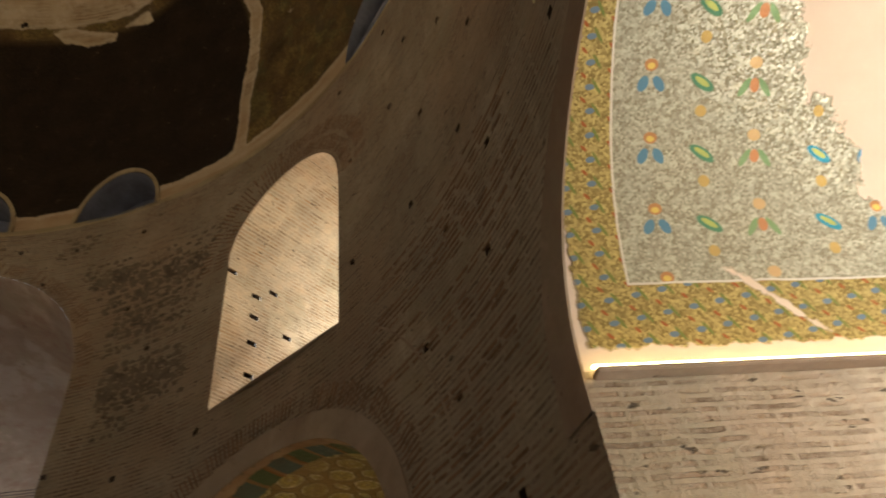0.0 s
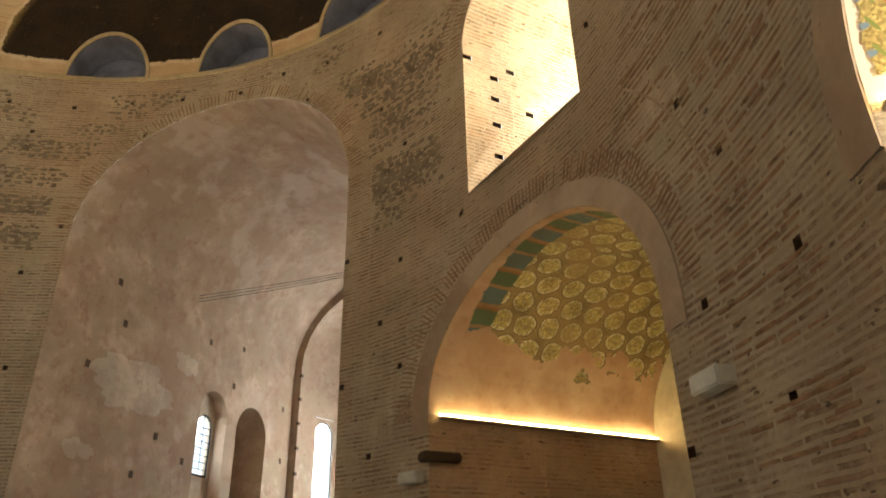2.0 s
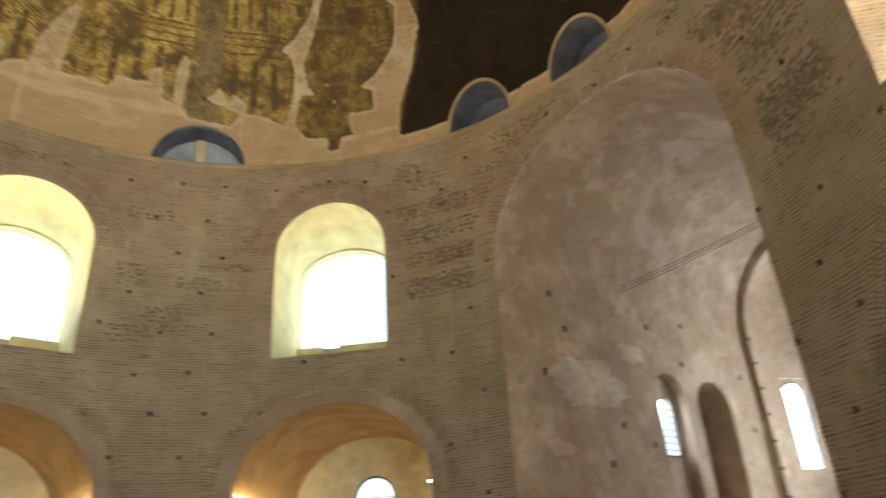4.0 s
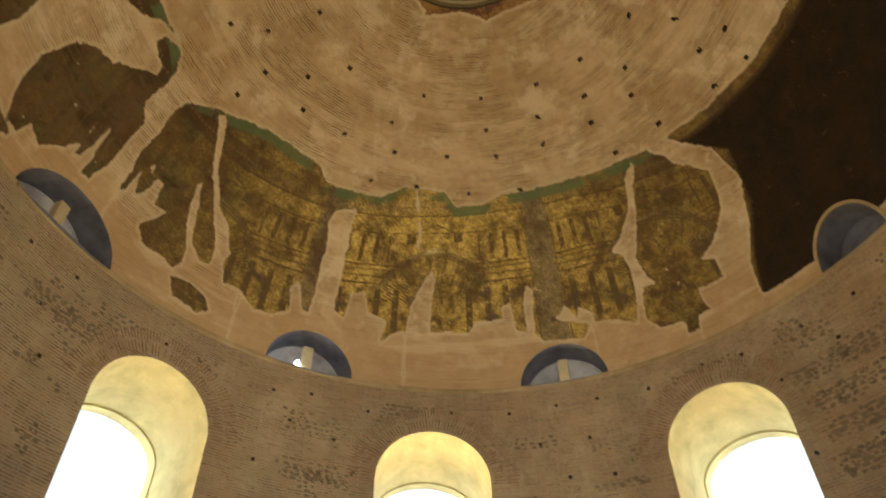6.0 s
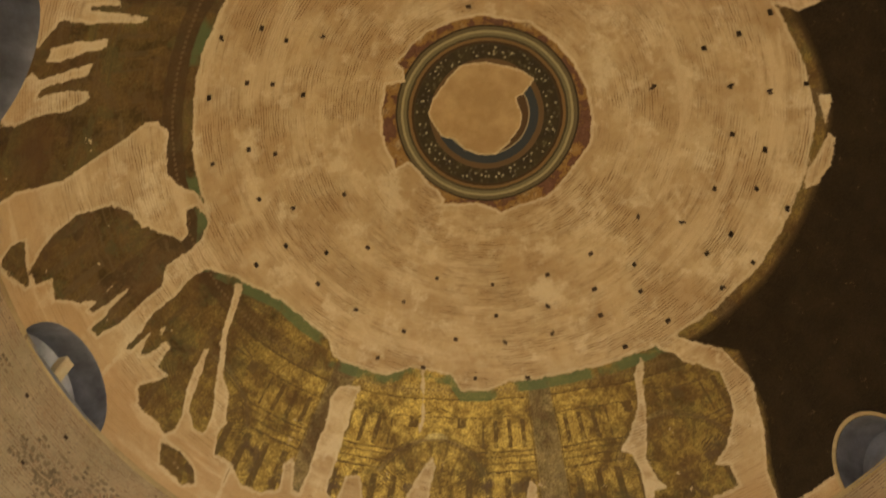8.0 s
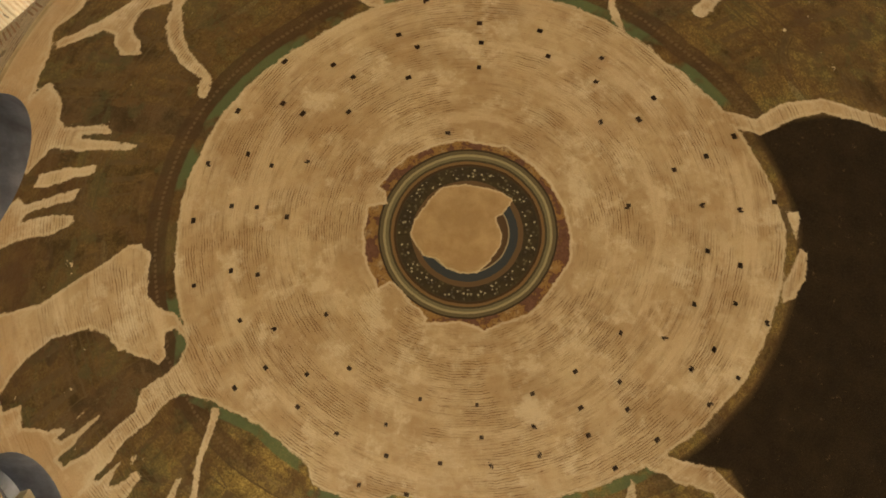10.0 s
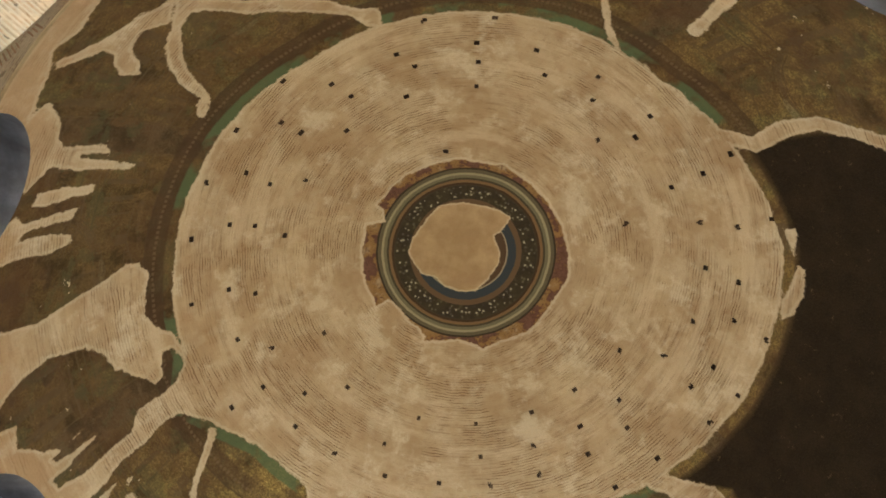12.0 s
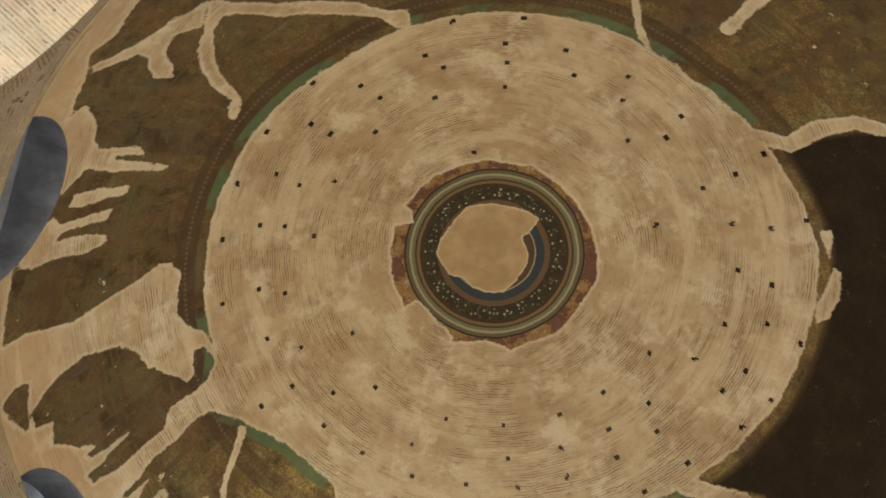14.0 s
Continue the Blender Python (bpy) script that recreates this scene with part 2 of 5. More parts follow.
    rust = ramp(nt, noise_tex(nt, p, 0.55, 6, 0.75), [(0.58, 0), (0.68, 0.4)])
    pl = mix(nt, rust, pl, (0.4, 0.24, 0.12))
    rim = near(nt, edge, -0.05, 0.08, 0.05)
    pl = mix(nt, calc(nt, "MULTIPLY", rim, 0.4), pl, (0.68, 0.6, 0.45))
    worn = calc(nt, "ADD", attribute(nt, "medallion"), calc(nt, "MULTIPLY", ragged, 0.8))
    pl = mix(nt, calc(nt, "MULTIPLY", near(nt, worn, -0.05, 0.08, 0.05), 0.5), pl, (0.74, 0.66, 0.52))
    # mosaic: a frieze, storeys of columns, arches
    gold = attribute(nt, "gold")
    w = calc(nt, "ADD", attribute(nt, "frieze"), calc(nt, "MULTIPLY", calc(nt, "SUBTRACT", noise_tex(nt, p, 3.0, 2), 0.5), 0.12))
    turn = calc(nt, "ADD", calc(nt, "MULTIPLY", u, 180 / math.pi / R), 360.0 - 68.0)
    x = calc(nt, "MULTIPLY", calc(nt, "SUBTRACT", calc(nt, "FRACT", calc(nt, "DIVIDE", turn, 45.0)), 0.5), 45.0 * 0.188)
    ax = calc(nt, "ABSOLUTE", x)
    dots = calc(nt, "GREATER_THAN", calc(nt, "MULTIPLY", calc(nt, "SINE", calc(nt, "MULTIPLY", u, 28.0)), calc(nt, "SINE", calc(nt, "MULTIPLY", w, 28.0))), -0.05)
    frieze = calc(nt, "MULTIPLY", near(nt, w, 0.0, 0.24, 0.03), dots)

    def both(a, c):
        return calc(nt, "MULTIPLY", a, c)

    def most(*values):
        out = values[0]
        for value in values[1:]:
            out = calc(nt, "MAXIMUM", out, value)
        return out

    upper = near(nt, w, 1.75, 0.58, 0.05)
    lower = near(nt, w, 4.35, 0.95, 0.05)
    slots1 = calc(nt, "MULTIPLY", above(nt, calc(nt, "SINE", calc(nt, "MULTIPLY", ax, 11.6)), 0.45, 0.25), above(nt, ax, 1.75, 0.05))
    slots2 = calc(nt, "MULTIPLY", above(nt, calc(nt, "SINE", calc(nt, "MULTIPLY", calc(nt, "ADD", ax, 0.2), 9.3)), 0.35, 0.3), above(nt, ax, 0.75, 0.05))
    panels = both(near(nt, ax, 0.95, 0.19, 0.03), near(nt, w, 1.28, 0.22, 0.03))
    gaps = most(both(upper, slots1), both(lower, slots2), panels)
    beams = most(near(nt, w, 0.36, 0.035, 0.02), near(nt, w, 1.08, 0.03, 0.02), near(nt, w, 2.42, 0.04, 0.02), near(nt, w, 2.62, 0.03, 0.02), near(nt, w, 2.88, 0.035, 0.02), near(nt, w, 3.2, 0.05, 0.02))
    ad = calc(nt, "SQRT", calc(nt, "ADD", both(x, x), calc(nt, "POWER", calc(nt, "SUBTRACT", w, 3.9), 2.0)))
    bay = calc(nt, "SUBTRACT", 1.0, above(nt, w, 3.3, 0.1))
    under = both(calc(nt, "SUBTRACT", 1.0, above(nt, ad, 1.82, 0.04)), bay)
    beams = both(beams, calc(nt, "SUBTRACT", 1.0, under))
    gable = both(near(nt, calc(nt, "SUBTRACT", w, calc(nt, "MULTIPLY", ax, 0.42)), 0.72, 0.035, 0.02), calc(nt, "SUBTRACT", 1.0, above(nt, ax, 0.75, 0.03)))
    fan = both(under, above(nt, calc(nt, "SINE", calc(nt, "MULTIPLY", calc(nt, "DIVIDE", x, calc(nt, "ADD", calc(nt, "SUBTRACT", 4.6, w), 0.2)), 26.0)), 0.7, 0.2))
    lattice = both(both(near(nt, ax, 1.35, 0.5, 0.05), near(nt, w, 3.55, 0.4, 0.05)), above(nt, calc(nt, "SINE", calc(nt, "MULTIPLY", calc(nt, "ADD", calc(nt, "MULTIPLY", ax, 0.6), w), 48.0)), 0.2, 0.3))
    ring = both(near(nt, ad, 1.96, 0.09, 0.03), bay)
    ring2 = both(most(near(nt, ad, 1.83, 0.03, 0.02), near(nt, ad, 2.08, 0.03, 0.02)), bay)
    shell = both(calc(nt, "LESS_THAN", calc(nt, "ADD", both(x, x), calc(nt, "MULTIPLY", calc(nt, "POWER", calc(nt, "SUBTRACT", w, 1.92), 2.0), 4.0)), 0.2), calc(nt, "LESS_THAN", w, 1.94))
    pillar = near(nt, ax, 4.0, 0.26, 0.04)
    pillar_edge = near(nt, ax, 3.72, 0.03, 0.02)
    lines_dark = most(gaps, beams, ring2, gable, calc(nt, "MULTIPLY", fan, 0.5), lattice, pillar_edge)
    lines_dark = both(lines_dark, calc(nt, "SUBTRACT", 1.0, pillar))
    lines_dark = both(lines_dark, above(nt, w, 0.25, 0.05))
    tess = nt.nodes.new("ShaderNodeTexVoronoi")
    tess.inputs["Scale"].default_value = 26.0
    link(nt, p, tess.inputs["Vector"])
    spark = ramp(nt, tess.outputs["Color"], [(0.3, 0.35), (0.75, 1.0)])
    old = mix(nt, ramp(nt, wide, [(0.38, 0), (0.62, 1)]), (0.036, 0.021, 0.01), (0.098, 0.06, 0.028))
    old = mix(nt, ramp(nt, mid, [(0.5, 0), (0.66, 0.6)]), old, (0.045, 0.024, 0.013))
    old = mix(nt, calc(nt, "MULTIPLY", lines_dark, 0.45), old, (0.15, 0.115, 0.06))
    ochre = ramp(nt, noise_tex(nt, uv_coord(nt, 1.6, 0.7), 1.0, 5, 0.7), [(0.55, 0), (0.62, 0.6)])
    old = mix(nt, ochre, old, (0.16, 0.1, 0.04))
    old = mix(nt, ramp(nt, noise_tex(nt, p, 0.9, 5, 0.65), [(0.53, 0), (0.57, 0.65)]), old, (0.07, 0.072, 0.034))
    old = mix(nt, ramp(nt, noise_tex(nt, uv_coord(nt, 0.6, 1.6), 1.0, 4, 0.65), [(0.55, 0), (0.63, 0.6)]), old, (0.115, 0.08, 0.045))
    old = mix(nt, ramp(nt, noise_tex(nt, p, 4.0, 5, 0.75), [(0.62, 0), (0.7, 0.5)]), old, (0.17, 0.14, 0.09))
    old = mix(nt, ramp(nt, noise_tex(nt, p, 0.42, 5, 0.7), [(0.48, 0), (0.6, 0.55)]), old, (0.085, 0.042, 0.02))
    # gold mosaic; part of the north side's floodlit brightness is in this colour
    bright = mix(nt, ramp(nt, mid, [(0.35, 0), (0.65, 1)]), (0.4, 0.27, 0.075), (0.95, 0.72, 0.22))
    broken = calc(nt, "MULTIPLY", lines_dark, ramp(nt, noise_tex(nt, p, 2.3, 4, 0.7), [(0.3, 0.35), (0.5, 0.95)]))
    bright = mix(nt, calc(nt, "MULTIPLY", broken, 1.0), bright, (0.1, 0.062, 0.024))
    # brighter gold highlights, put into the colour at random
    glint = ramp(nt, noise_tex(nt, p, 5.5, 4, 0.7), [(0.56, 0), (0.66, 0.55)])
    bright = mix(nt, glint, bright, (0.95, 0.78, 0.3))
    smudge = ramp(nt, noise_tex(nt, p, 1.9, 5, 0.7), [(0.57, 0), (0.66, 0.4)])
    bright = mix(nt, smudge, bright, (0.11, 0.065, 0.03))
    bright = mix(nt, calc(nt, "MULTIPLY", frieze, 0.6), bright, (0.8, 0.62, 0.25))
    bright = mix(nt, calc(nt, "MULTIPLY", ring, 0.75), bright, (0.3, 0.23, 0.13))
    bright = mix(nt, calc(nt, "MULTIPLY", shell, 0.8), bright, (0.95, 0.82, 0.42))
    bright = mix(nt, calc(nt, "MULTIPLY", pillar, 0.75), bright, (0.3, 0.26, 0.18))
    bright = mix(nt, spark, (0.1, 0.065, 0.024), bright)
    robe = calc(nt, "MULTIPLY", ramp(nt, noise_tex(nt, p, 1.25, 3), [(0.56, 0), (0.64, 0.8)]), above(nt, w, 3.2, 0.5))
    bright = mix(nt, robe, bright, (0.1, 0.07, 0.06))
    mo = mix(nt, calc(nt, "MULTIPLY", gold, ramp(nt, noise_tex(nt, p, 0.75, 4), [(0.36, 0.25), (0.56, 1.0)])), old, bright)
    from_edge = calc(nt, "ADD", attribute(nt, "rim"), calc(nt, "MULTIPLY", ragged, 0.3))
    band = calc(nt, "MULTIPLY", near(nt, w, 0.0, 0.42, 0.08), calc(nt, "SUBTRACT", 1.0, calc(nt, "MULTIPLY", gold, 0.8)))
    beads = calc(nt, "MULTIPLY", near(nt, w, 0.0, 0.06, 0.02), calc(nt, "GREATER_THAN", calc(nt, "SINE", calc(nt, "MULTIPLY", u, 30.0)), -0.2))
    mo = mix(nt, calc(nt, "MULTIPLY", band, 0.75), mo, (0.06, 0.034, 0.02))
    mo = mix(nt, calc(nt, "MULTIPLY", beads, 0.5), mo, (0.2, 0.14, 0.08))
    green = calc(nt, "MULTIPLY", near(nt, from_edge, 0.15, 0.3, 0.06), ramp(nt, noise_tex(nt, p, 0.6, 3), [(0.46, 0), (0.54, 1)]))
    green = calc(nt, "MULTIPLY", green, calm)
    mo = mix(nt, calc(nt, "MULTIPLY", green, 0.8), mo, (0.1, 0.16, 0.08))
    soot = mix(nt, ramp(nt, wide, [(0.4, 0), (0.7, 1)]), (0.007, 0.0045, 0.003), (0.02, 0.013, 0.008))
    flecks = ramp(nt, noise_tex(nt, p, 2.6, 6, 0.85), [(0.62, 0), (0.68, 0.7)])
    soot = mix(nt, flecks, soot, (0.2, 0.14, 0.07))
    mo = mix(nt, above(nt, sooty, 0.0, 0.25), mo, soot)
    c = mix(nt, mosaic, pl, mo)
    # crown medallion
    mv = calc(nt, "ADD", rho, calc(nt, "MULTIPLY", calc(nt, "SUBTRACT", mid, 0.5), 0.03))
    k = 1 / 5.0
    rings = ramp(nt, calc(nt, "MULTIPLY", mv, k), [
        (0.0, (0.10, 0.06, 0.035)), (1.6 * k, (0.42, 0.36, 0.26)), (1.66 * k, (0.03, 0.055, 0.085)), (1.98 * k, (0.16, 0.1, 0.055)),
        (2.2 * k, (0.05, 0.042, 0.03)), (2.82 * k, (0.05, 0.025, 0.015)), (2.9 * k, (0.24, 0.15, 0.07)), (3.02 * k, (0.06, 0.055, 0.035)),
        (3.1 * k, (0.2, 0.19, 0.12)), (3.22 * k, (0.42, 0.38, 0.24)), (3.32 * k, (0.14, 0.13, 0.08)), (3.44 * k, (0.03, 0.025, 0.02)), (3.52 * k, (0.27, 0.15, 0.07))], True)
    ang = calc(nt, "DIVIDE", u, R)
    leaf = nt.nodes.new("ShaderNodeTexVoronoi")
    leaf.inputs["Scale"].default_value = 6.5
    link(nt, p, leaf.inputs["Vector"])
    wreath = near(nt, rho, 2.5, 0.3, 0.02)
    sheaf = calc(nt, "FRACT", calc(nt, "MULTIPLY", ang, 24 / (2 * math.pi)))
    tone = ramp(nt, noise_tex(nt, p, 1.7, 3, 0.6), [(0.42, 0), (0.58, 1)])
    rings = mix(nt, wreath, rings, mix(nt, tone, (0.035, 0.032, 0.03), (0.09, 0.08, 0.042)))
    rings = mix(nt, calc(nt, "MULTIPLY", wreath, ramp(nt, leaf.outputs["Distance"], [(0.3, 0), (0.5, 0.7)])), rings, (0.02, 0.018, 0.014))
    rings = mix(nt, calc(nt, "MULTIPLY", wreath, near(nt, sheaf, 0.5, 0.04, 0.02)), rings, (0.02, 0.018, 0.014))
    fruit = calc(nt, "MULTIPLY", calc(nt, "LESS_THAN", leaf.outputs["Distance"], 0.3), near(nt, rho, 2.52, 0.22, 0.02))
    pick = ramp(nt, leaf.outputs["Color"], [(0.5, 0), (0.54, 1)])
    rings = mix(nt, calc(nt, "MULTIPLY", fruit, calc(nt, "ADD", calc(nt, "MULTIPLY", pick, 0.7), 0.12)), rings, (0.55, 0.52, 0.38))
    outside = above(nt, rho, 3.52, 0.02)
    hue = noise_tex(nt, p, 1.5, 4, 0.6)
    rings = mix(nt, outside, rings, ramp(nt, hue, [(0.36, (0.2, 0.095, 0.075)), (0.46, (0.15, 0.065, 0.05)), (0.5, (0.33, 0.19, 0.07)), (0.6, (0.38, 0.23, 0.09)), (0.68, (0.48, 0.36, 0.22))]))
    scroll = calc(nt, "MULTIPLY", outside, near(nt, calc(nt, "FRACT", calc(nt, "MULTIPLY", noise_tex(nt, p, 1.9, 2), 9.0)), 0.5, 0.1, 0.05))
    rings = mix(nt, calc(nt, "MULTIPLY", scroll, 0.7), rings, (0.1, 0.045, 0.03))
    rings = mix(nt, calc(nt, "MULTIPLY", fine, 0.4), rings, (0.06, 0.045, 0.03))
    c = mix(nt, calc(nt, "DIVIDE", calc(nt, "ADD", attribute(nt, "medallion"), calc(nt, "MULTIPLY", ragged, 0.8)), 0.03, True), c, rings)
    centre = calc(nt, "DIVIDE", calc(nt, "ADD", attribute(nt, "crown"), calc(nt, "MULTIPLY", ragged, 0.8)), 0.03, True)
    cp = mix(nt, ramp(nt, wide, [(0.4, 0), (0.6, 1)]), (0.42, 0.29, 0.16), (0.52, 0.38, 0.22))
    hole_edge = calc(nt, "ADD", attribute(nt, "crown"), calc(nt, "MULTIPLY", ragged, 0.8))
    cp = mix(nt, calc(nt, "MULTIPLY", near(nt, hole_edge, 0.04, 0.06, 0.04), 0.6), cp, (0.72, 0.62, 0.46))
    c = mix(nt, centre, c, cp)
    c = mix(nt, calc(nt, "MULTIPLY", calc(nt, "POWER", fine, 2.0), 0.5), c, (0.12, 0.08, 0.05))
    link(nt, c, b.inputs["Base Color"])
    shine = calc(nt, "MULTIPLY", mosaic, calc(nt, "MULTIPLY", gold, spark))
    link(nt, calc(nt, "MULTIPLY", shine, 0.12), b.inputs["Metallic"])
    link(nt, calc(nt, "SUBTRACT", 0.92, calc(nt, "MULTIPLY", shine, 0.5)), b.inputs["Roughness"])
    h = calc(nt, "ADD", calc(nt, "MULTIPLY", mosaic, 0.9), calc(nt, "MULTIPLY", fine, 0.35))
    h = calc(nt, "SUBTRACT", calc(nt, "ADD", h, calc(nt, "MULTIPLY", mid, 0.7)), calc(nt, "MULTIPLY", lines, 0.5))
    h = calc(nt, "ADD", h, calc(nt, "MULTIPLY", calc(nt, "MULTIPLY", tess.outputs["Distance"], mosaic), 0.5))
    bump(nt, b, h, 0.7, 0.03)
    return m


def ellipse(nt, x, y, cx, cy, rx, ry, tilt=0.0):
    """1 inside a tilted ellipse in the plane of x and y."""
    dx, dy = calc(nt, "SUBTRACT", x, cx), calc(nt, "SUBTRACT", y, cy)
    c, s = math.cos(tilt), math.sin(tilt)
    a = calc(nt, "DIVIDE", calc(nt, "ADD", calc(nt, "MULTIPLY", dx, c), calc(nt, "MULTIPLY", dy, s)), rx)
    d = calc(nt, "DIVIDE", calc(nt, "SUBTRACT", calc(nt, "MULTIPLY", dy, c), calc(nt, "MULTIPLY", dx, s)), ry)
    q = calc(nt, "ADD", calc(nt, "MULTIPLY", a, a), calc(nt, "MULTIPLY", d, d))
    return calc(nt, "DIVIDE", calc(nt, "SUBTRACT", 1.0, q), 0.3, True)


def bird_vault():
    """Silvery mosaic with birds, bows and flowers in columns, framed by a gold and blue border, in part lost."""
    m, nt, b = material("bird_mosaic_vault")
    p = position(nt)
    uv, u, v = split_uv(nt, 0.05, 1.5)
    fine, mid, wide = noise_tex(nt, p, 40, 2), noise_tex(nt, p, 6, 4), noise_tex(nt, p, 1.8, 4)
    tess = nt.nodes.new("ShaderNodeTexVoronoi")
    tess.inputs["Scale"].default_value = 42.0
    link(nt, p, tess.inputs["Vector"])
    spark = ramp(nt, tess.outputs["Color"], [(0.2, 0.0), (0.85, 1.0)])
    field = mix(nt, spark, (0.23, 0.205, 0.14), (0.46, 0.43, 0.33))
    row = calc(nt, "MULTIPLY", calc(nt, "SUBTRACT", calc(nt, "FRACT", calc(nt, "DIVIDE", calc(nt, "SUBTRACT", v, 5.62), 0.66)), 0.5), 0.66)
    for cu in (12.7, 14.9):
        for sgn in (1, -1):
            field = mix(nt, ellipse(nt, u, row, cu + sgn * 0.075, 0.0, 0.05, 0.085, sgn * 0.5), field, (0.1, 0.21, 0.29))
        field = mix(nt, ellipse(nt, u, row, cu, 0.17, 0.07, 0.06), field, (0.42, 0.2, 0.08))
        field = mix(nt, ellipse(nt, u, row, cu, 0.16, 0.04, 0.03), field, (0.6, 0.42, 0.1))
    for cu in (13.2, 14.38):
        field = mix(nt, ellipse(nt, u, row, cu, 0.02, 0.145, 0.06, -0.55), field, (0.09, 0.21, 0.12) if cu < 14 else (0.05, 0.25, 0.33))
        field = mix(nt, ellipse(nt, u, row, cu, 0.03, 0.09, 0.028, -0.55), field, (0.36, 0.38, 0.11))
        field = mix(nt, ellipse(nt, u, row, cu, -0.24, 0.06, 0.06), field, (0.45, 0.3, 0.1))
    for cu in (13.72, 15.5):
        for sgn in (1, -1):
            field = mix(nt, ellipse(nt, u, row, cu + sgn * 0.1, -0.02, 0.035, 0.11, sgn * 0.6), field, (0.2, 0.29, 0.14))
        field = mix(nt, ellipse(nt, u, row, cu, 0.0, 0.05, 0.07), field, (0.45, 0.2, 0.09))
        field = mix(nt, ellipse(nt, u, row, cu, 0.2, 0.07, 0.06), field, (0.5, 0.33, 0.16))
    # border: small blue and green leaves in a lattice on gold
    gold = mix(nt, spark, (0.2, 0.14, 0.045), (0.5, 0.38, 0.14))
    gu = calc(nt, "MULTIPLY", calc(nt, "SUBTRACT", calc(nt, "FRACT", calc(nt, "DIVIDE", u, 0.25)), 0.5), 0.25)
    gv = calc(nt, "MULTIPLY", calc(nt, "SUBTRACT", calc(nt, "FRACT", calc(nt, "DIVIDE", calc(nt, "ADD", v, calc(nt, "MULTIPLY", u, 0.7)), 0.22)), 0.5), 0.22)
    gold = mix(nt, ellipse(nt, gu, gv, 0.0, 0.0, 0.065, 0.022, 0.8), gold, (0.14, 0.19, 0.25))
    gold = mix(nt, ellipse(nt, gu, gv, 0.06, 0.05, 0.06, 0.024, -0.8), gold, (0.17, 0.19, 0.05))
    gold = mix(nt, ellipse(nt, gu, gv, -0.06, 0.06, 0.03, 0.022, 0.0), gold, (0.32, 0.1, 0.03))
    inside = calc(nt, "MINIMUM", calc(nt, "SUBTRACT", u, 12.33), calc(nt, "SUBTRACT", v, 5.41))
    c = mix(nt, above(nt, inside, 0.0, 0.01), gold, field)
    c = mix(nt, near(nt, inside, 0.0, 0.014, 0.006), c, (0.62, 0.56, 0.48))
    # bare plaster: the foot, the front edge, a large loss and a crack
    wob = calc(nt, "MULTIPLY", calc(nt, "SUBTRACT", mid, 0.5), 0.22)
    lost = calc(nt, "ADD", calc(nt, "ADD", calc(nt, "SUBTRACT", calc(nt, "MULTIPLY", u, 0.88), 12.2), calc(nt, "MULTIPLY", calc(nt, "SUBTRACT", v, 7.9), 0.47)), calc(nt, "MULTIPLY", calc(nt, "SUBTRACT", wide, 0.5), 0.9))
    lost = calc(nt, "SUBTRACT", lost, 0.1)
    foot = calc(nt, "SUBTRACT", 4.82, v)
    lip = calc(nt, "SUBTRACT", 11.86, u)
    crack = calc(nt, "SUBTRACT", 0.05, calc(nt, "ABSOLUTE", calc(nt, "SUBTRACT", calc(nt, "ADD", calc(nt, "MULTIPLY", calc(nt, "SUBTRACT", u, 13.45), 0.9), v), 5.4)))
    crack = calc(nt, "MINIMUM", crack, calc(nt, "SUBTRACT", 0.33, calc(nt, "ABSOLUTE", calc(nt, "SUBTRACT", v, 5.2))))
    bare = calc(nt, "MAXIMUM", calc(nt, "MAXIMUM", lost, foot), calc(nt, "MAXIMUM", lip, crack))
    bare = calc(nt, "DIVIDE", calc(nt, "ADD", bare, wob), 0.03, True)
    bare = calc(nt, "MULTIPLY", bare, calc(nt, "GREATER_THAN", v, 0.0))
    c = mix(nt, bare, c, mix(nt, wide, (0.6, 0.45, 0.34), (0.68, 0.56, 0.45)))
    link(nt, c, b.inputs["Base Color"])
    keep = calc(nt, "SUBTRACT", 1.0, bare)
    link(nt, calc(nt, "SUBTRACT", 0.9, calc(nt, "MULTIPLY", calc(nt, "MULTIPLY", keep, spark), 0.55)), b.inputs["Roughness"])
    link(nt, calc(nt, "MULTIPLY", calc(nt, "MULTIPLY", keep, spark), 0.5), b.inputs["Metallic"])
    bump(nt, b, calc(nt, "ADD", calc(nt, "MULTIPLY", keep, 0.4), calc(nt, "MULTIPLY", tess.outputs["Color"], calc(nt, "MULTIPLY", keep, 0.6))), 0.8, 0.02)
    return m


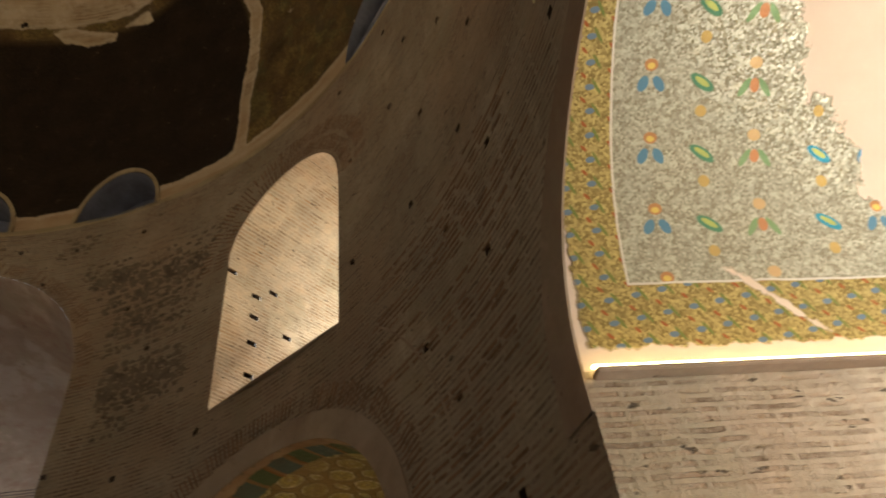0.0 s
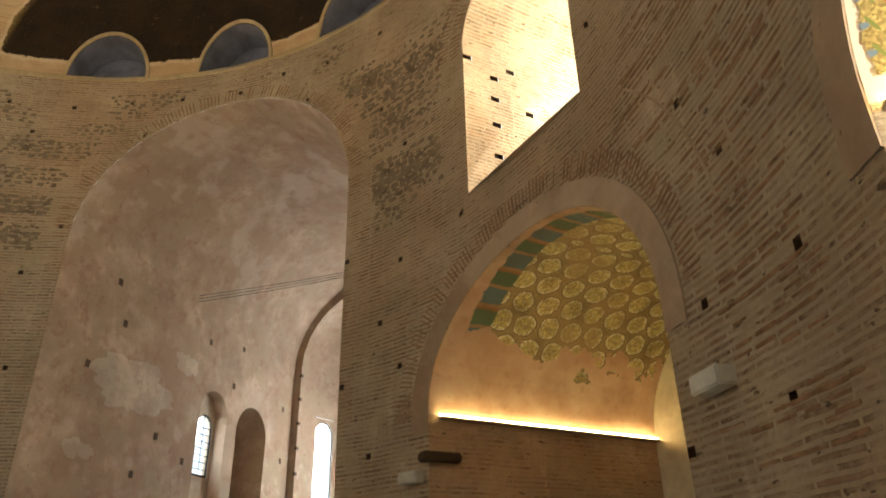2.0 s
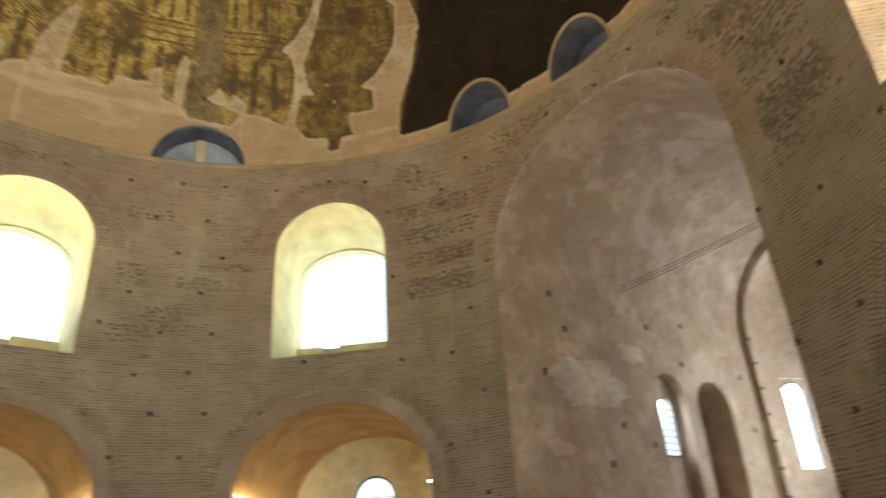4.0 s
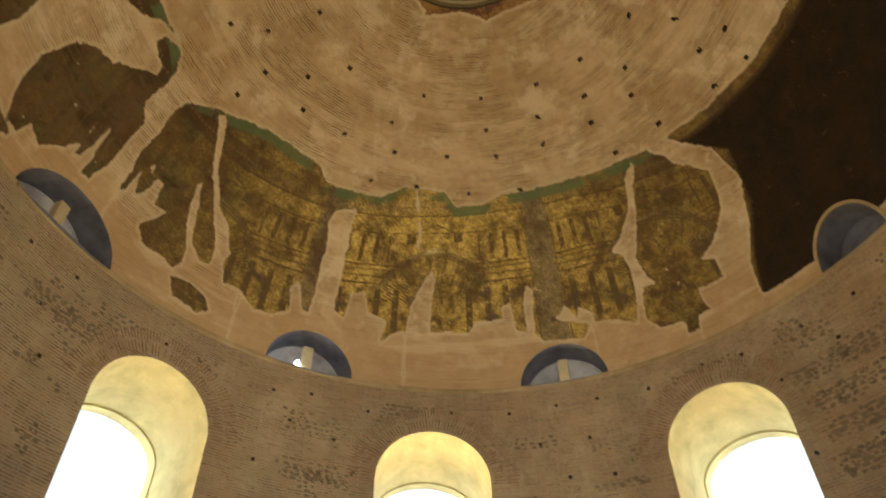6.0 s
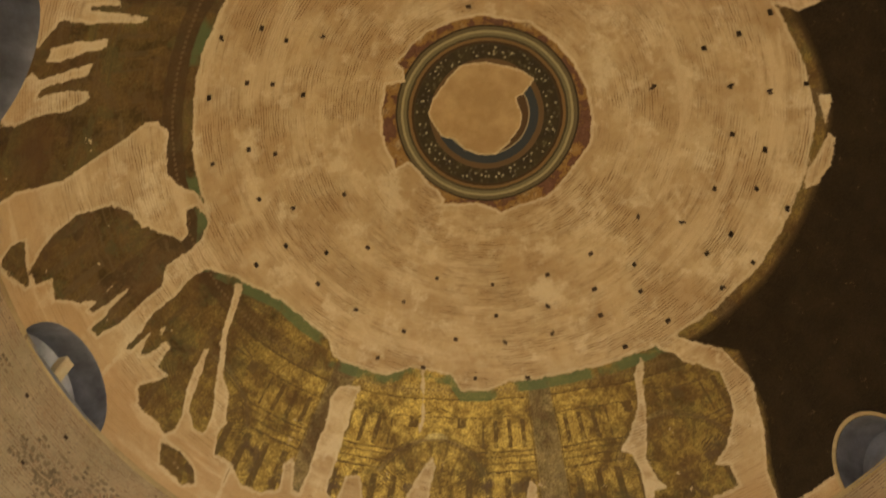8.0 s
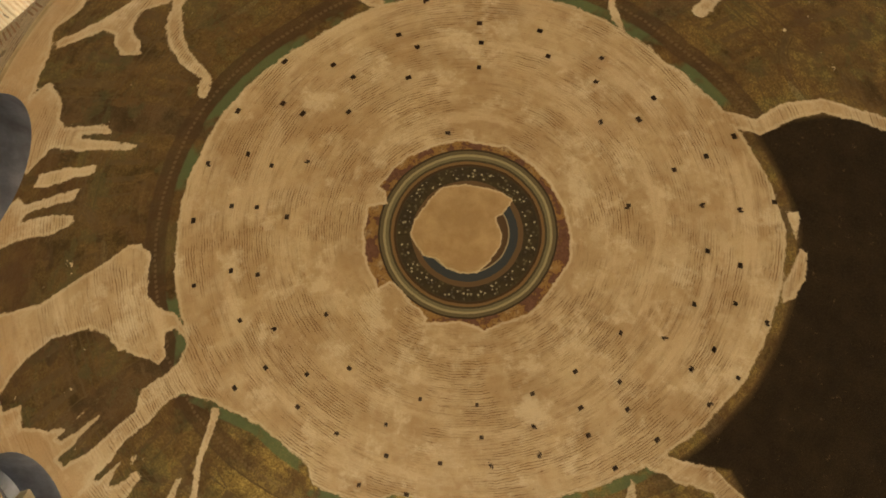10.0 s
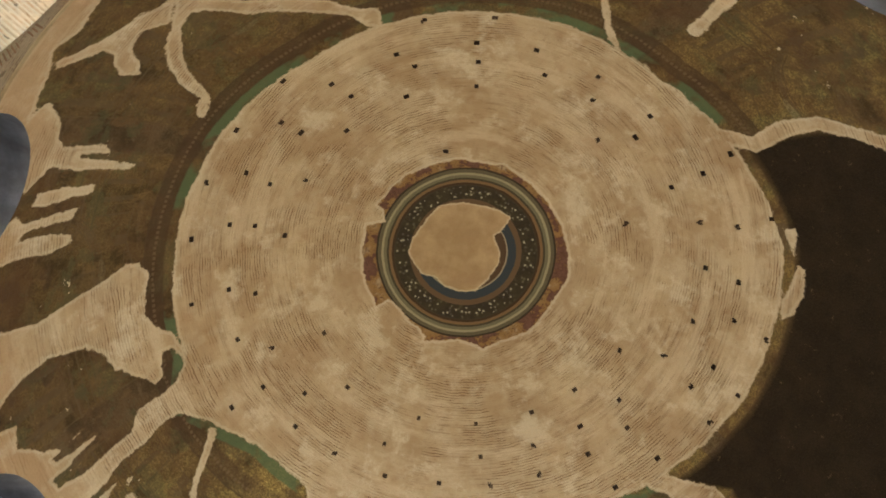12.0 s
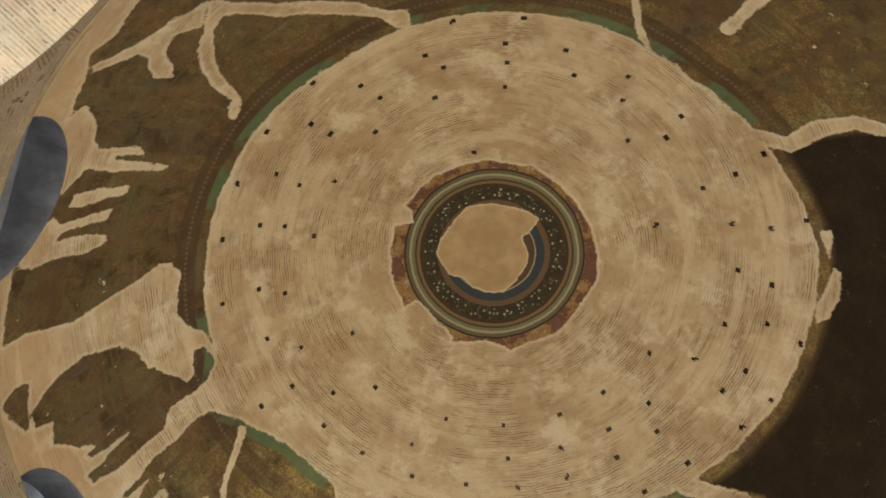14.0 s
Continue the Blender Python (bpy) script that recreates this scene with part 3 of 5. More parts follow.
def disc_vault():
    """Gold mosaic of rings set close together above bare warm plaster, with a green and blue border."""
    m, nt, b = material("ring_mosaic_vault")
    p = position(nt)
    uv, u, v = split_uv(nt, 0.22, 1.4)
    mid, wide, fine = noise_tex(nt, p, 5, 4), noise_tex(nt, p, 1.3, 4), noise_tex(nt, p, 30, 3)
    uu = calc(nt, "DIVIDE", u, 0.56)
    vv = calc(nt, "DIVIDE", v, 0.485)
    shift = calc(nt, "MULTIPLY", calc(nt, "FLOOR", calc(nt, "MODULO", vv, 2.0)), 0.5)
    du = calc(nt, "MULTIPLY", calc(nt, "SUBTRACT", calc(nt, "FRACT", calc(nt, "ADD", uu, shift)), 0.5), 0.56)
    dv = calc(nt, "MULTIPLY", calc(nt, "SUBTRACT", calc(nt, "FRACT", vv), 0.5), 0.485)
    d = calc(nt, "SQRT", calc(nt, "ADD", calc(nt, "MULTIPLY", du, du), calc(nt, "MULTIPLY", dv, dv)))
    tess = nt.nodes.new("ShaderNodeTexVoronoi")
    tess.inputs["Scale"].default_value = 30.0
    link(nt, p, tess.inputs["Vector"])
    spark = ramp(nt, tess.outputs["Color"], [(0.25, 0.2), (0.8, 1.0)])
    k = 1 / 0.3
    rings = ramp(nt, calc(nt, "MULTIPLY", calc(nt, "ADD", d, calc(nt, "MULTIPLY", calc(nt, "SUBTRACT", mid, 0.5), 0.05)), k), [
        (0.0, (0.55, 0.48, 0.3)), (0.05 * k, (0.62, 0.53, 0.22)), (0.13 * k, (0.56, 0.5, 0.24)), (0.16 * k, (0.68, 0.62, 0.34)),
        (0.2 * k, (0.78, 0.74, 0.58)), (0.226 * k, (0.15, 0.115, 0.06)), (0.25 * k, (0.34, 0.26, 0.14))], True)
    rings = mix(nt, spark, (0.26, 0.21, 0.11), rings)
    faded = ramp(nt, noise_tex(nt, p, 0.9, 5, 0.7), [(0.5, 0), (0.62, 0.7)])
    rings = mix(nt, faded, rings, (0.34, 0.25, 0.13))
    sq = calc(nt, "FRACT", calc(nt, "DIVIDE", v, 0.9))
    side = mix(nt, calc(nt, "GREATER_THAN", sq, 0.5), (0.1, 0.15, 0.09), (0.11, 0.16, 0.18))
    side = mix(nt, near(nt, sq, 0.5, 0.08, 0.04), side, (0.3, 0.15, 0.07))
    side = mix(nt, near(nt, calc(nt, "FRACT", calc(nt, "MULTIPLY", sq, 2.0)), 0.0, 0.2, 0.08), side, (0.32, 0.2, 0.12))
    mo = mix(nt, above(nt, u, 12.72, 0.03), side, rings)
    mo = mix(nt, ramp(nt, wide, [(0.5, 0), (0.7, 0.5)]), mo, (0.11, 0.08, 0.045))
    rag = calc(nt, "ADD", calc(nt, "MULTIPLY", calc(nt, "SUBTRACT", mid, 0.5), 0.25), calc(nt, "MULTIPLY", calc(nt, "SUBTRACT", wide, 0.5), 2.4))
    keep = calc(nt, "MINIMUM", calc(nt, "ADD", calc(nt, "SUBTRACT", v, 6.0), rag), calc(nt, "ADD", calc(nt, "SUBTRACT", u, 12.25), calc(nt, "MULTIPLY", calc(nt, "SUBTRACT", mid, 0.5), 0.15)))
    keep = calc(nt, "DIVIDE", keep, 0.04, True)
    bare = mix(nt, ramp(nt, wide, [(0.35, 0), (0.65, 1)]), (0.44, 0.28, 0.19), (0.56, 0.4, 0.29))
    bare = mix(nt, ramp(nt, mid, [(0.55, 0), (0.75, 0.5)]), bare, (0.3, 0.18, 0.11))
    link(nt, mix(nt, keep, bare, mo), b.inputs["Base Color"])
    shine = calc(nt, "MULTIPLY", keep, spark)
    link(nt, calc(nt, "SUBTRACT", 0.92, calc(nt, "MULTIPLY", shine, 0.5)), b.inputs["Roughness"])
    link(nt, calc(nt, "MULTIPLY", shine, 0.4), b.inputs["Metallic"])
    bump(nt, b, calc(nt, "ADD", calc(nt, "MULTIPLY", keep, 0.6), calc(nt, "MULTIPLY", fine, 0.4)), 0.6, 0.02)
    return m


def stained_plaster(name, light, red, pale):
    """Old wall plaster, pink-grey, with red stains and pale repairs with hacked marks."""
    m, nt, b = material(name)
    p = position(nt)
    fine, mid, wide, huge = noise_tex(nt, p, 24, 3), noise_tex(nt, p, 2.4, 5, 0.7), noise_tex(nt, p, 0.7, 5, 0.65), noise_tex(nt, p, 0.33, 3)
    c = mix(nt, ramp(nt, wide, [(0.35, 0), (0.65, 1)]), tuple(v * 0.66 for v in light), tuple(min(1, v * 1.25) for v in light))
    brown = ramp(nt, noise_tex(nt, p, 0.26, 6, 0.7), [(0.45, 0), (0.58, 0.85)])
    c = mix(nt, brown, c, tuple(v * k for v, k in zip(light, (0.66, 0.6, 0.55))))
    c = mix(nt, ramp(nt, mid, [(0.5, 0), (0.62, 0.6)]), c, red)
    flake = ramp(nt, noise_tex(nt, p, 0.9, 6, 0.75), [(0.54, 0), (0.575, 0.7)])
    c = mix(nt, flake, c, tuple(v * k for v, k in zip(light, (0.78, 0.8, 0.74))))
    patch = ramp(nt, calc(nt, "ADD", calc(nt, "MULTIPLY", huge, 0.7), calc(nt, "MULTIPLY", mid, 0.3)), [(0.53, 0), (0.58, 0.5)])
    c = mix(nt, patch, c, pale)
    pits = ramp(nt, noise_tex(nt, p, 4.5, 2), [(0.72, 0), (0.75, 0.8)])
    c = mix(nt, pits, c, (0.12, 0.07, 0.05))
    c = mix(nt, calc(nt, "MULTIPLY", fine, 0.35), c, tuple(v * 0.6 for v in light))
    link(nt, c, b.inputs["Base Color"])
    b.inputs["Roughness"].default_value = 0.93
    bump(nt, b, calc(nt, "SUBTRACT", calc(nt, "ADD", mid, calc(nt, "MULTIPLY", fine, 0.3)), pits), 0.55, 0.03)
    return m


MAT_BRICK = brickwork("brickwork", (0.46, 0.375, 0.275), (0.19, 0.115, 0.07), 1.0, (0.28, 0.22, 0.15))
MAT_BRICK_SOUTH = brickwork("south_bay_brickwork", (0.52, 0.42, 0.31), (0.27, 0.17, 0.105), 0.85, (0.34, 0.27, 0.2))
MAT_BRICK_BAY = brickwork("bay_brickwork", (0.5, 0.35, 0.24), (0.26, 0.14, 0.085), 0.7, (0.4, 0.25, 0.16))
MAT_REVEAL_SE = brickwork("reveal_brickwork", (0.62, 0.52, 0.39), (0.27, 0.16, 0.08), 0.9, (0.6, 0.42, 0.25))
MAT_DOME = dome_material()
MAT_PLASTER = stained_plaster("stained_plaster", (0.48, 0.36, 0.265), (0.28, 0.15, 0.1), (0.6, 0.49, 0.39))
MAT_PALE = stained_plaster("pale_repair", (0.6, 0.5, 0.4), (0.36, 0.26, 0.19), (0.66, 0.57, 0.47))
MAT_DRUM_PLASTER = stained_plaster("dome_foot_plaster", (0.44, 0.35, 0.215), (0.34, 0.245, 0.14), (0.5, 0.42, 0.28))
MAT_LIP = stained_plaster("lip_plaster", (0.4, 0.3, 0.22), (0.33, 0.23, 0.16), (0.45, 0.36, 0.27))
MAT_CREAM = plain("cream_plaster", (0.68, 0.6, 0.42), stain=(0.5, 0.4, 0.27))
MAT_REVEAL = plain("reveal_plaster", (0.55, 0.49, 0.27), stain=(0.5, 0.42, 0.24))
# lining of the putlog holes, darkened for the shade inside them
MAT_HOLE_SHADE = plain("hole_shade", (0.085, 0.055, 0.035))
MAT_FLOOR = plain("floor_marble", (0.4, 0.36, 0.3), 0.5)
MAT_METAL = plain("grey_metal", (0.3, 0.3, 0.3), 0.4, 0.8)
MAT_LEAD = plain("leaden_grey", (0.17, 0.18, 0.24), 0.55, 0.0, 0.5, 1.2)
# frosted lunette glass, the daylight behind it put into the pale colour
MAT_DAYLIT_GLASS = plain("daylit_frosted_glass", (0.5, 0.52, 0.6), 0.5, 0.0, 0.5, 0.9, stain=(0.25, 0.24, 0.3))
MAT_WHITE = plain("white_marble", (0.56, 0.56, 0.52), 0.6, stain=(0.4, 0.37, 0.31))
MAT_STONE = plain("rubble_stone", (0.2, 0.155, 0.11), 0.95, 0.0, 0.4, 3.0)
MAT_TILE = plain("arch_brick", (0.27, 0.165, 0.1), 0.95, 0.0, 0.45, 5.0)
MAT_WOOD = plain("dark_timber", (0.06, 0.04, 0.028), 0.8)
MAT_IRON = plain("black_iron", (0.03, 0.03, 0.03), 0.6, 0.5)
MAT_VAULT_BIRD = bird_vault()
MAT_VAULT_DISC = disc_vault()
MAT_VAULT = plain("vault_plaster", (0.44, 0.29, 0.16), stain=(0.3, 0.18, 0.09))


def glowing(name, colour, strength):
    m, nt, b = material(name)
    b.inputs["Base Color"].default_value = (*colour, 1)
    b.inputs["Emission Color"].default_value = (*colour, 1)
    b.inputs["Emission Strength"].default_value = strength
    return m


MAT_LED = glowing("led_strip", (1.0, 0.78, 0.36), 46)
MAT_LAMP = glowing("lamp_glass", (1.0, 0.8, 0.5), 12)
MAT_BULB = glowing("cool_bulb", (0.9, 0.95, 1.0), 14)


def pane_glass():
    m, nt, b = material("window_glass")
    b.inputs["Base Color"].default_value = (0.95, 0.97, 1, 1)
    b.inputs["Roughness"].default_value, b.inputs["Transmission Weight"].default_value = 0.1, 1.0
    return m


MAT_GLASS = pane_glass()



# ---- mesh helpers ----
def mesh_of(name, verts, faces, mats, uv=None, slots=None, attrs=None, smooth=False):
    me = bpy.data.meshes.new(name)
    me.from_pydata([tuple(v) for v in verts], [], faces)
    for m in mats:
        me.materials.append(m)
    if uv is not None:
        layer = me.uv_layers.new(name="UVMap")
        idx = np.empty(len(me.loops), dtype=np.int32)
        me.loops.foreach_get("vertex_index", idx)
        layer.data.foreach_set("uv", np.asarray(uv, dtype=np.float32)[idx].ravel())
    if slots is not None:
        me.polygons.foreach_set("material_index", np.asarray(slots, dtype=np.int32))
    for key, values in (attrs or {}).items():
        a = me.attributes.new(key, "FLOAT", "POINT")
        a.data.foreach_set("value", np.asarray(values, dtype=np.float32))
    if smooth:
        me.polygons.foreach_set("use_smooth", np.ones(len(me.polygons), dtype=bool))
    me.update()
    return me


def bm_mesh(name, bm, mat):
    me = bpy.data.meshes.new(name)
    bm.to_mesh(me)
    bm.free()
    me.materials.append(mat)
    return me


def part(name, bm, mat, parent, label="", m=None):
    ob = new(name, bm_mesh(name, bm, mat))
    ob.parent = parent
    if m is not None:
        ob.matrix_basis = m
    return tagged(ob, label) if label else ob


def box(sx, sy, sz, cx=0, cy=0, cz=0, bevel=0.0):
    bm = bmesh.new()
    bmesh.ops.create_cube(bm, size=1, matrix=Matrix.Translation((cx, cy, cz)) @ Matrix.Diagonal((sx, sy, sz, 1)))
    if bevel:
        bmesh.ops.bevel(bm, geom=bm.edges[:], offset=bevel, segments=2, affect="EDGES")
    return bm


def rod(a, b, r, sides=8):
    a, b = Vector(a), Vector(b)
    bm = bmesh.new()
    m = Matrix.Translation((a + b) / 2) @ (b - a).to_track_quat("Z", "Y").to_matrix().to_4x4()
    bmesh.ops.create_cone(bm, cap_ends=True, segments=sides, radius1=r, radius2=r, depth=(b - a).length, matrix=m)
    return bm


def axes(az):
    """The outward and the leftward direction of a bay at that azimuth."""
    a = radians(az)
    return Vector((math.cos(a), math.sin(a), 0)), Vector((-math.sin(a), math.cos(a), 0))


def bay_matrix(az, r=0.0, z=0.0):
    """Local x leads outward, y to the left, z up."""
    n, _ = axes(az)
    return Matrix.Translation(n * r + Vector((0, 0, z))) @ Matrix.Rotation(radians(az), 4, "Z")


# ---- openings of the drum: azimuth, half width, bottom, springing, rise ----
OPENINGS = []
for az in BAYS:
    if az == 0:
        OPENINGS.append((0, EW, 0.0, EZ, EW))
        continue
    OPENINGS.append((az, bay_size(az)[0], 0.0, BZ, bay_size(az)[1]))
    centre, half = WINDOWS[az]
    OPENINGS.append((centre, half, WS, 12.7 if az == 225 else WZ, half))


def half_angle(half, r=R):
    return math.degrees(math.asin(half / r))


def head(o, az, r=R):
    u = min(abs(r * math.sin(radians(wrap(az - o[0])))), o[1])
    return o[3] + o[4] * math.sqrt(max(0.0, 1 - (u / o[1]) ** 2))


def drum_columns(openings, step):
    cols = set(round(a, 3) for a in np.arange(-180, 180, step))
    for o in openings:
        ha = half_angle(o[1])
        cols = set(c for c in cols if abs(abs(wrap(c - o[0])) - ha) > step * 0.3)
        for k in range(0, 25):
            cols.add(round(wrap(o[0] + half_angle(o[1] * math.cos(math.pi * k / 24))), 3))
    cols = sorted(cols)
    return cols + [cols[0] + 360]


def build_drum():
    rnd = random.Random(5)
    cols = drum_columns(OPENINGS, 0.55)
    holes = {}
    mids = [(a + b) / 2 for a, b in zip(cols, cols[1:])]
    for k in range(11):
        z = 1.6 + 1.32 * k
        for j in range(46):
            az = -180 + j * 7.826 + rnd.uniform(-1.2, 1.2) + (k % 2) * 3.9
            i = int(np.argmin([abs(wrap(m - az)) for m in mids]))
            holes.setdefault(i, []).append(z + rnd.uniform(-0.2, 0.2))
    verts, faces, uv, slots = [], [], [], []

    def point(az, z, depth=0.0):
        a = radians(az)
        verts.append(((R + depth) * math.cos(a), (R + depth) * math.sin(a), z))
        uv.append((R * a, z))
        return len(verts) - 1

    for i, (a, b) in enumerate(zip(cols, cols[1:])):
        m = (a + b) / 2
        act = sorted((o for o in OPENINGS if abs(wrap(m - o[0])) < half_angle(o[1])), key=lambda o: o[2])
        spans, lo = [], (0.0, 0.0)
        for o in act:
            if o[2] > 0:
                spans.append((lo, (o[2], o[2])))
            lo = (head(o, a), head(o, b))
        spans.append((lo, (ZC, ZC)))
        for (la, lb), (ha, hb) in spans:
            n = max(1, round(((ha + hb) - (la + lb)) / 2 / 0.115))
            left = [point(a, la + (ha - la) * k / n) for k in range(n + 1)]
            right = [point(b, lb + (hb - lb) * k / n) for k in range(n + 1)]
            for k in range(n):
                quad = (left[k], left[k + 1], right[k + 1], right[k])
                z = (verts[quad[0]][2] + verts[quad[2]][2]) / 2
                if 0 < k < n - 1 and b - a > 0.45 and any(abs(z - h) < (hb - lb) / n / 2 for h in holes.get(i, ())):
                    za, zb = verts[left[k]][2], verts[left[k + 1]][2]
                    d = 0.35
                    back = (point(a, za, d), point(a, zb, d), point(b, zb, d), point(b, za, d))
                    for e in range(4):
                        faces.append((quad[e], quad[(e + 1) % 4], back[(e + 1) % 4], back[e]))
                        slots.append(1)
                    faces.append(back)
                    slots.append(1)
                else:
                    faces.append(quad)
                    slots.append(0)
    me = mesh_of("wall_drum", verts, faces, [MAT_BRICK, MAT_HOLE_SHADE], uv, slots)
    bm = bmesh.new()
    bm.from_mesh(me)
    bmesh.ops.remove_doubles(bm, verts=bm.verts, dist=0.0005)
    bm.to_mesh(me)
    bm.free()
    ob = new("wall_drum", me)
    tagged(ob, "bare brick and rubble drum wall with square putlog holes", "wall", kind="structure")
    return ob


wall_drum = build_drum()


def drum_radius(z):
    return R if z <= ZC else math.sqrt(max(0.1, R * R - (z - ZC) ** 2))


def outline(half, bottom, spring, rise, arch=32, jamb=8):
    """(across, up, length along) from the right foot over the head to the left foot."""
    pts = [(-half, bottom + (spring - bottom) * k / jamb) for k in range(jamb)]
    pts += [(-half * math.cos(math.pi * k / arch), spring + rise * math.sin(math.pi * k / arch)) for k in range(arch + 1)]
    pts += [(half, spring - (spring - bottom) * k / jamb) for k in range(1, jamb + 1)]
    out, length = [], bottom
    for k, p in enumerate(pts):
        if k:
            length += math.dist(p, pts[k - 1])
        out.append((p[0], p[1], length))
    return out


def passage(name, az, half, bottom, spring, rise, near, far, mats, slot_of, steps=10, bottom_face=False, jamb=8, drop=0.0):
    """The inside of an arched opening, from the drum's face (near=None) or a plane out to the plane far."""
    n, l = axes(az)
    line = outline(half, bottom, spring, rise, 32, jamb)
    total = line[-1][2]
    verts, faces, uv, slots = [], [], [], []
    for u, z, s in line:
        r0 = math.sqrt(drum_radius(z) ** 2 - u * u) if near is None else near
        for k in range(steps + 1):
            f = k / steps
            r = r0 + (far - r0) * f
            verts.append(n * r + l * u + Vector((0, 0, z - max(0.0, z - spring) * f * drop / rise)))
            uv.append((r, s if u < 0 else bottom + total - s))
    for i in range(len(line) - 1):
        zm = (line[i][1] + line[i + 1][1]) / 2
        um = (line[i][0] + line[i + 1][0]) / 2
        for k in range(steps):
            q = i * (steps + 1) + k
            faces.append((q, q + steps + 1, q + steps + 2, q + 1))
            slot = slot_of(um, zm, k)
            if slot < 0:
                faces.pop()
            else:
                slots.append(slot)
    if bottom_face:
        q = (len(line) - 1) * (steps + 1)
        faces.append((0, steps, q + steps, q))
        slots.append(slot_of(0, bottom, 0))
    ob = new(name, mesh_of(name, verts, faces, mats, uv, slots))
    return tagged(ob, kind="structure")


def end_wall(name, az, r, half, bottom, spring, rise, hole, mat, thick=0.5):
    """A wall that closes an arched passage, with an arched hole (centre, half width, bottom, springing, rise) through it or None."""
    n, l = axes(az)
    us = [half * math.cos(math.pi * k / 32) for k in range(33)]
    if hole:
        c, w, zb, zs, rise2 = hole
        us = [u for u in us if abs(u - c) > w + 0.03] + [c + w * math.cos(math.pi * k / 16) for k in range(17)]
    us = sorted(us)
    verts, faces, uv = [], [], []

    def top(u):
        return spring + rise * math.sqrt(max(0, 1 - (u / half) ** 2)) + 0.02

    def quad(u0, u1, lo, hi):
        base = len(verts)
        for u, z in ((u0, lo[0]), (u1, lo[1]), (u1, hi[1]), (u0, hi[0])):
            verts.append(n * r + l * u + Vector((0, 0, z)))
            uv.append((u, z))
        faces.append((base, base + 3, base + 2, base + 1))

    for u0, u1 in zip(us, us[1:]):
        m = (u0 + u1) / 2
        if hole and abs(m - c) < w:
            h = [zs + rise2 * math.sqrt(max(0, 1 - ((u - c) / w) ** 2)) for u in (u0, u1)]
            if zb > bottom:
                quad(u0, u1, (bottom, bottom), (zb, zb))
            quad(u0, u1, h, (top(u0), top(u1)))
        else:
            quad(u0, u1, (bottom, bottom), (top(u0), top(u1)))
    if hole:
        ring = [(c + u, z) for u, z, _ in outline(w, zb, zs, rise2, 16, 1)]
        base = len(verts)
        for u, z in ring:
            for d in (0, thick):
                verts.append(n * (r + d) + l * u + Vector((0, 0, z)))
                uv.append((u + d, z))
        for i in range(len(ring)):
            j = (i + 1) % len(ring)
            faces.append((base + 2 * i, base + 2 * j, base + 2 * j + 1, base + 2 * i + 1))
    ob = new(name, mesh_of(name, verts, faces, [mat], uv))
    return tagged(ob, kind="structure")


BAY_WALLS = {}
# the seven ordinary bays with their vaults and back walls
for k, az in enumerate(BAYS):
    if az == 0:
        continue
    soffit = {315: MAT_VAULT_DISC, 270: MAT_VAULT_BIRD}.get(az, MAT_VAULT)
    bw, br = bay_size(az)
    ob = passage("wall_bay_%d" % k, az, bw, 0.0, BZ, br, None, R + BD, [MAT_BRICK_SOUTH if az == 270 else MAT_BRICK_BAY, soffit], lambda u, z, s: 1 if z > BZ else 0)
    BAY_WALLS[az] = ob
    tagged(ob, "barrel-vaulted bay with brick side walls", "wall")
    # the south end wall has the unseen door opening, added for daylight
    ob = end_wall("wall_bay_end_%d" % k, az, R + BD, bw, 0.0, BZ, br, (0.0, 1.6, 0.0, 4.6, 1.0) if az == 270 else None if az == 315 else (0.0, 0.75, 2.2, 4.95, 0.75), MAT_CREAM)
    tagged(ob, "cream plastered end wall of a bay with an arched window", "wall")

# windows above the bays
REVEALS = {}
JH = (WZ - WS) / 32
POCKETS = [(s, WS + row * JH) for s, row in ((3, 27.5), (3, 22.5), (3, 16.5), (3, 9.5), (5, 30.5), (10, 14.5), (11, 9.5), (0, 30.5), (7, 21.5))]
for k, o in enumerate(o for o in OPENINGS if o[2] > 1):
    fall = 0.0 if o[0] == -45.4 else 0.55
    ob = passage("wall_window_reveal_%d" % k, o[0], o[1], o[2], o[3], o[4], None, R + window_depth(o[0]), [MAT_REVEAL_SE if o[0] in (-45.4, 222) else MAT_REVEAL], lambda u, z, s: -1 if o[0] == -45.4 and u > 1.6 and any(s == i and abs(z - h) < 0.05 for i, h in POCKETS) else 0,
                 steps=16, bottom_face=True, jamb=32, drop=fall)
    REVEALS[o[0]] = ob
    tagged(ob, "deep plastered reveal of a high arched window", "wall")
    ob = end_wall("wall_window_end_%d" % k, o[0], R + window_depth(o[0]), o[1], o[2], o[3], o[4] - fall, (0.0, o[1] - 0.04, 9.75, o[3], o[4] - fall - 0.06), MAT_REVEAL, 0.4)
    tagged(ob, "rendered parapet and spandrel at the outer face of a window", "wall")

# the sanctuary: a high barrel vault, an arched wall and the apse behind it
ob = passage("wall_sanctuary", 0, EW, 0.0, EZ, EW, None, R + ED, [MAT_PLASTER], lambda u, z, s: -1 if u > 0 and s >= 10 and z < 9.1 else 0, steps=24)
SANCTUARY = ob
tagged(ob, "stained plaster walls and barrel vault of the sanctuary", "wall")
ob = end_wall("wall_apse_arch", 0, R + ED, EW, 0.0, EZ, EW, (0.0, 3.7, 0.0, 10.5, 3.5), MAT_PLASTER, 0.5)
tagged(ob, "plastered wall with the tall arch of the apse", "wall")


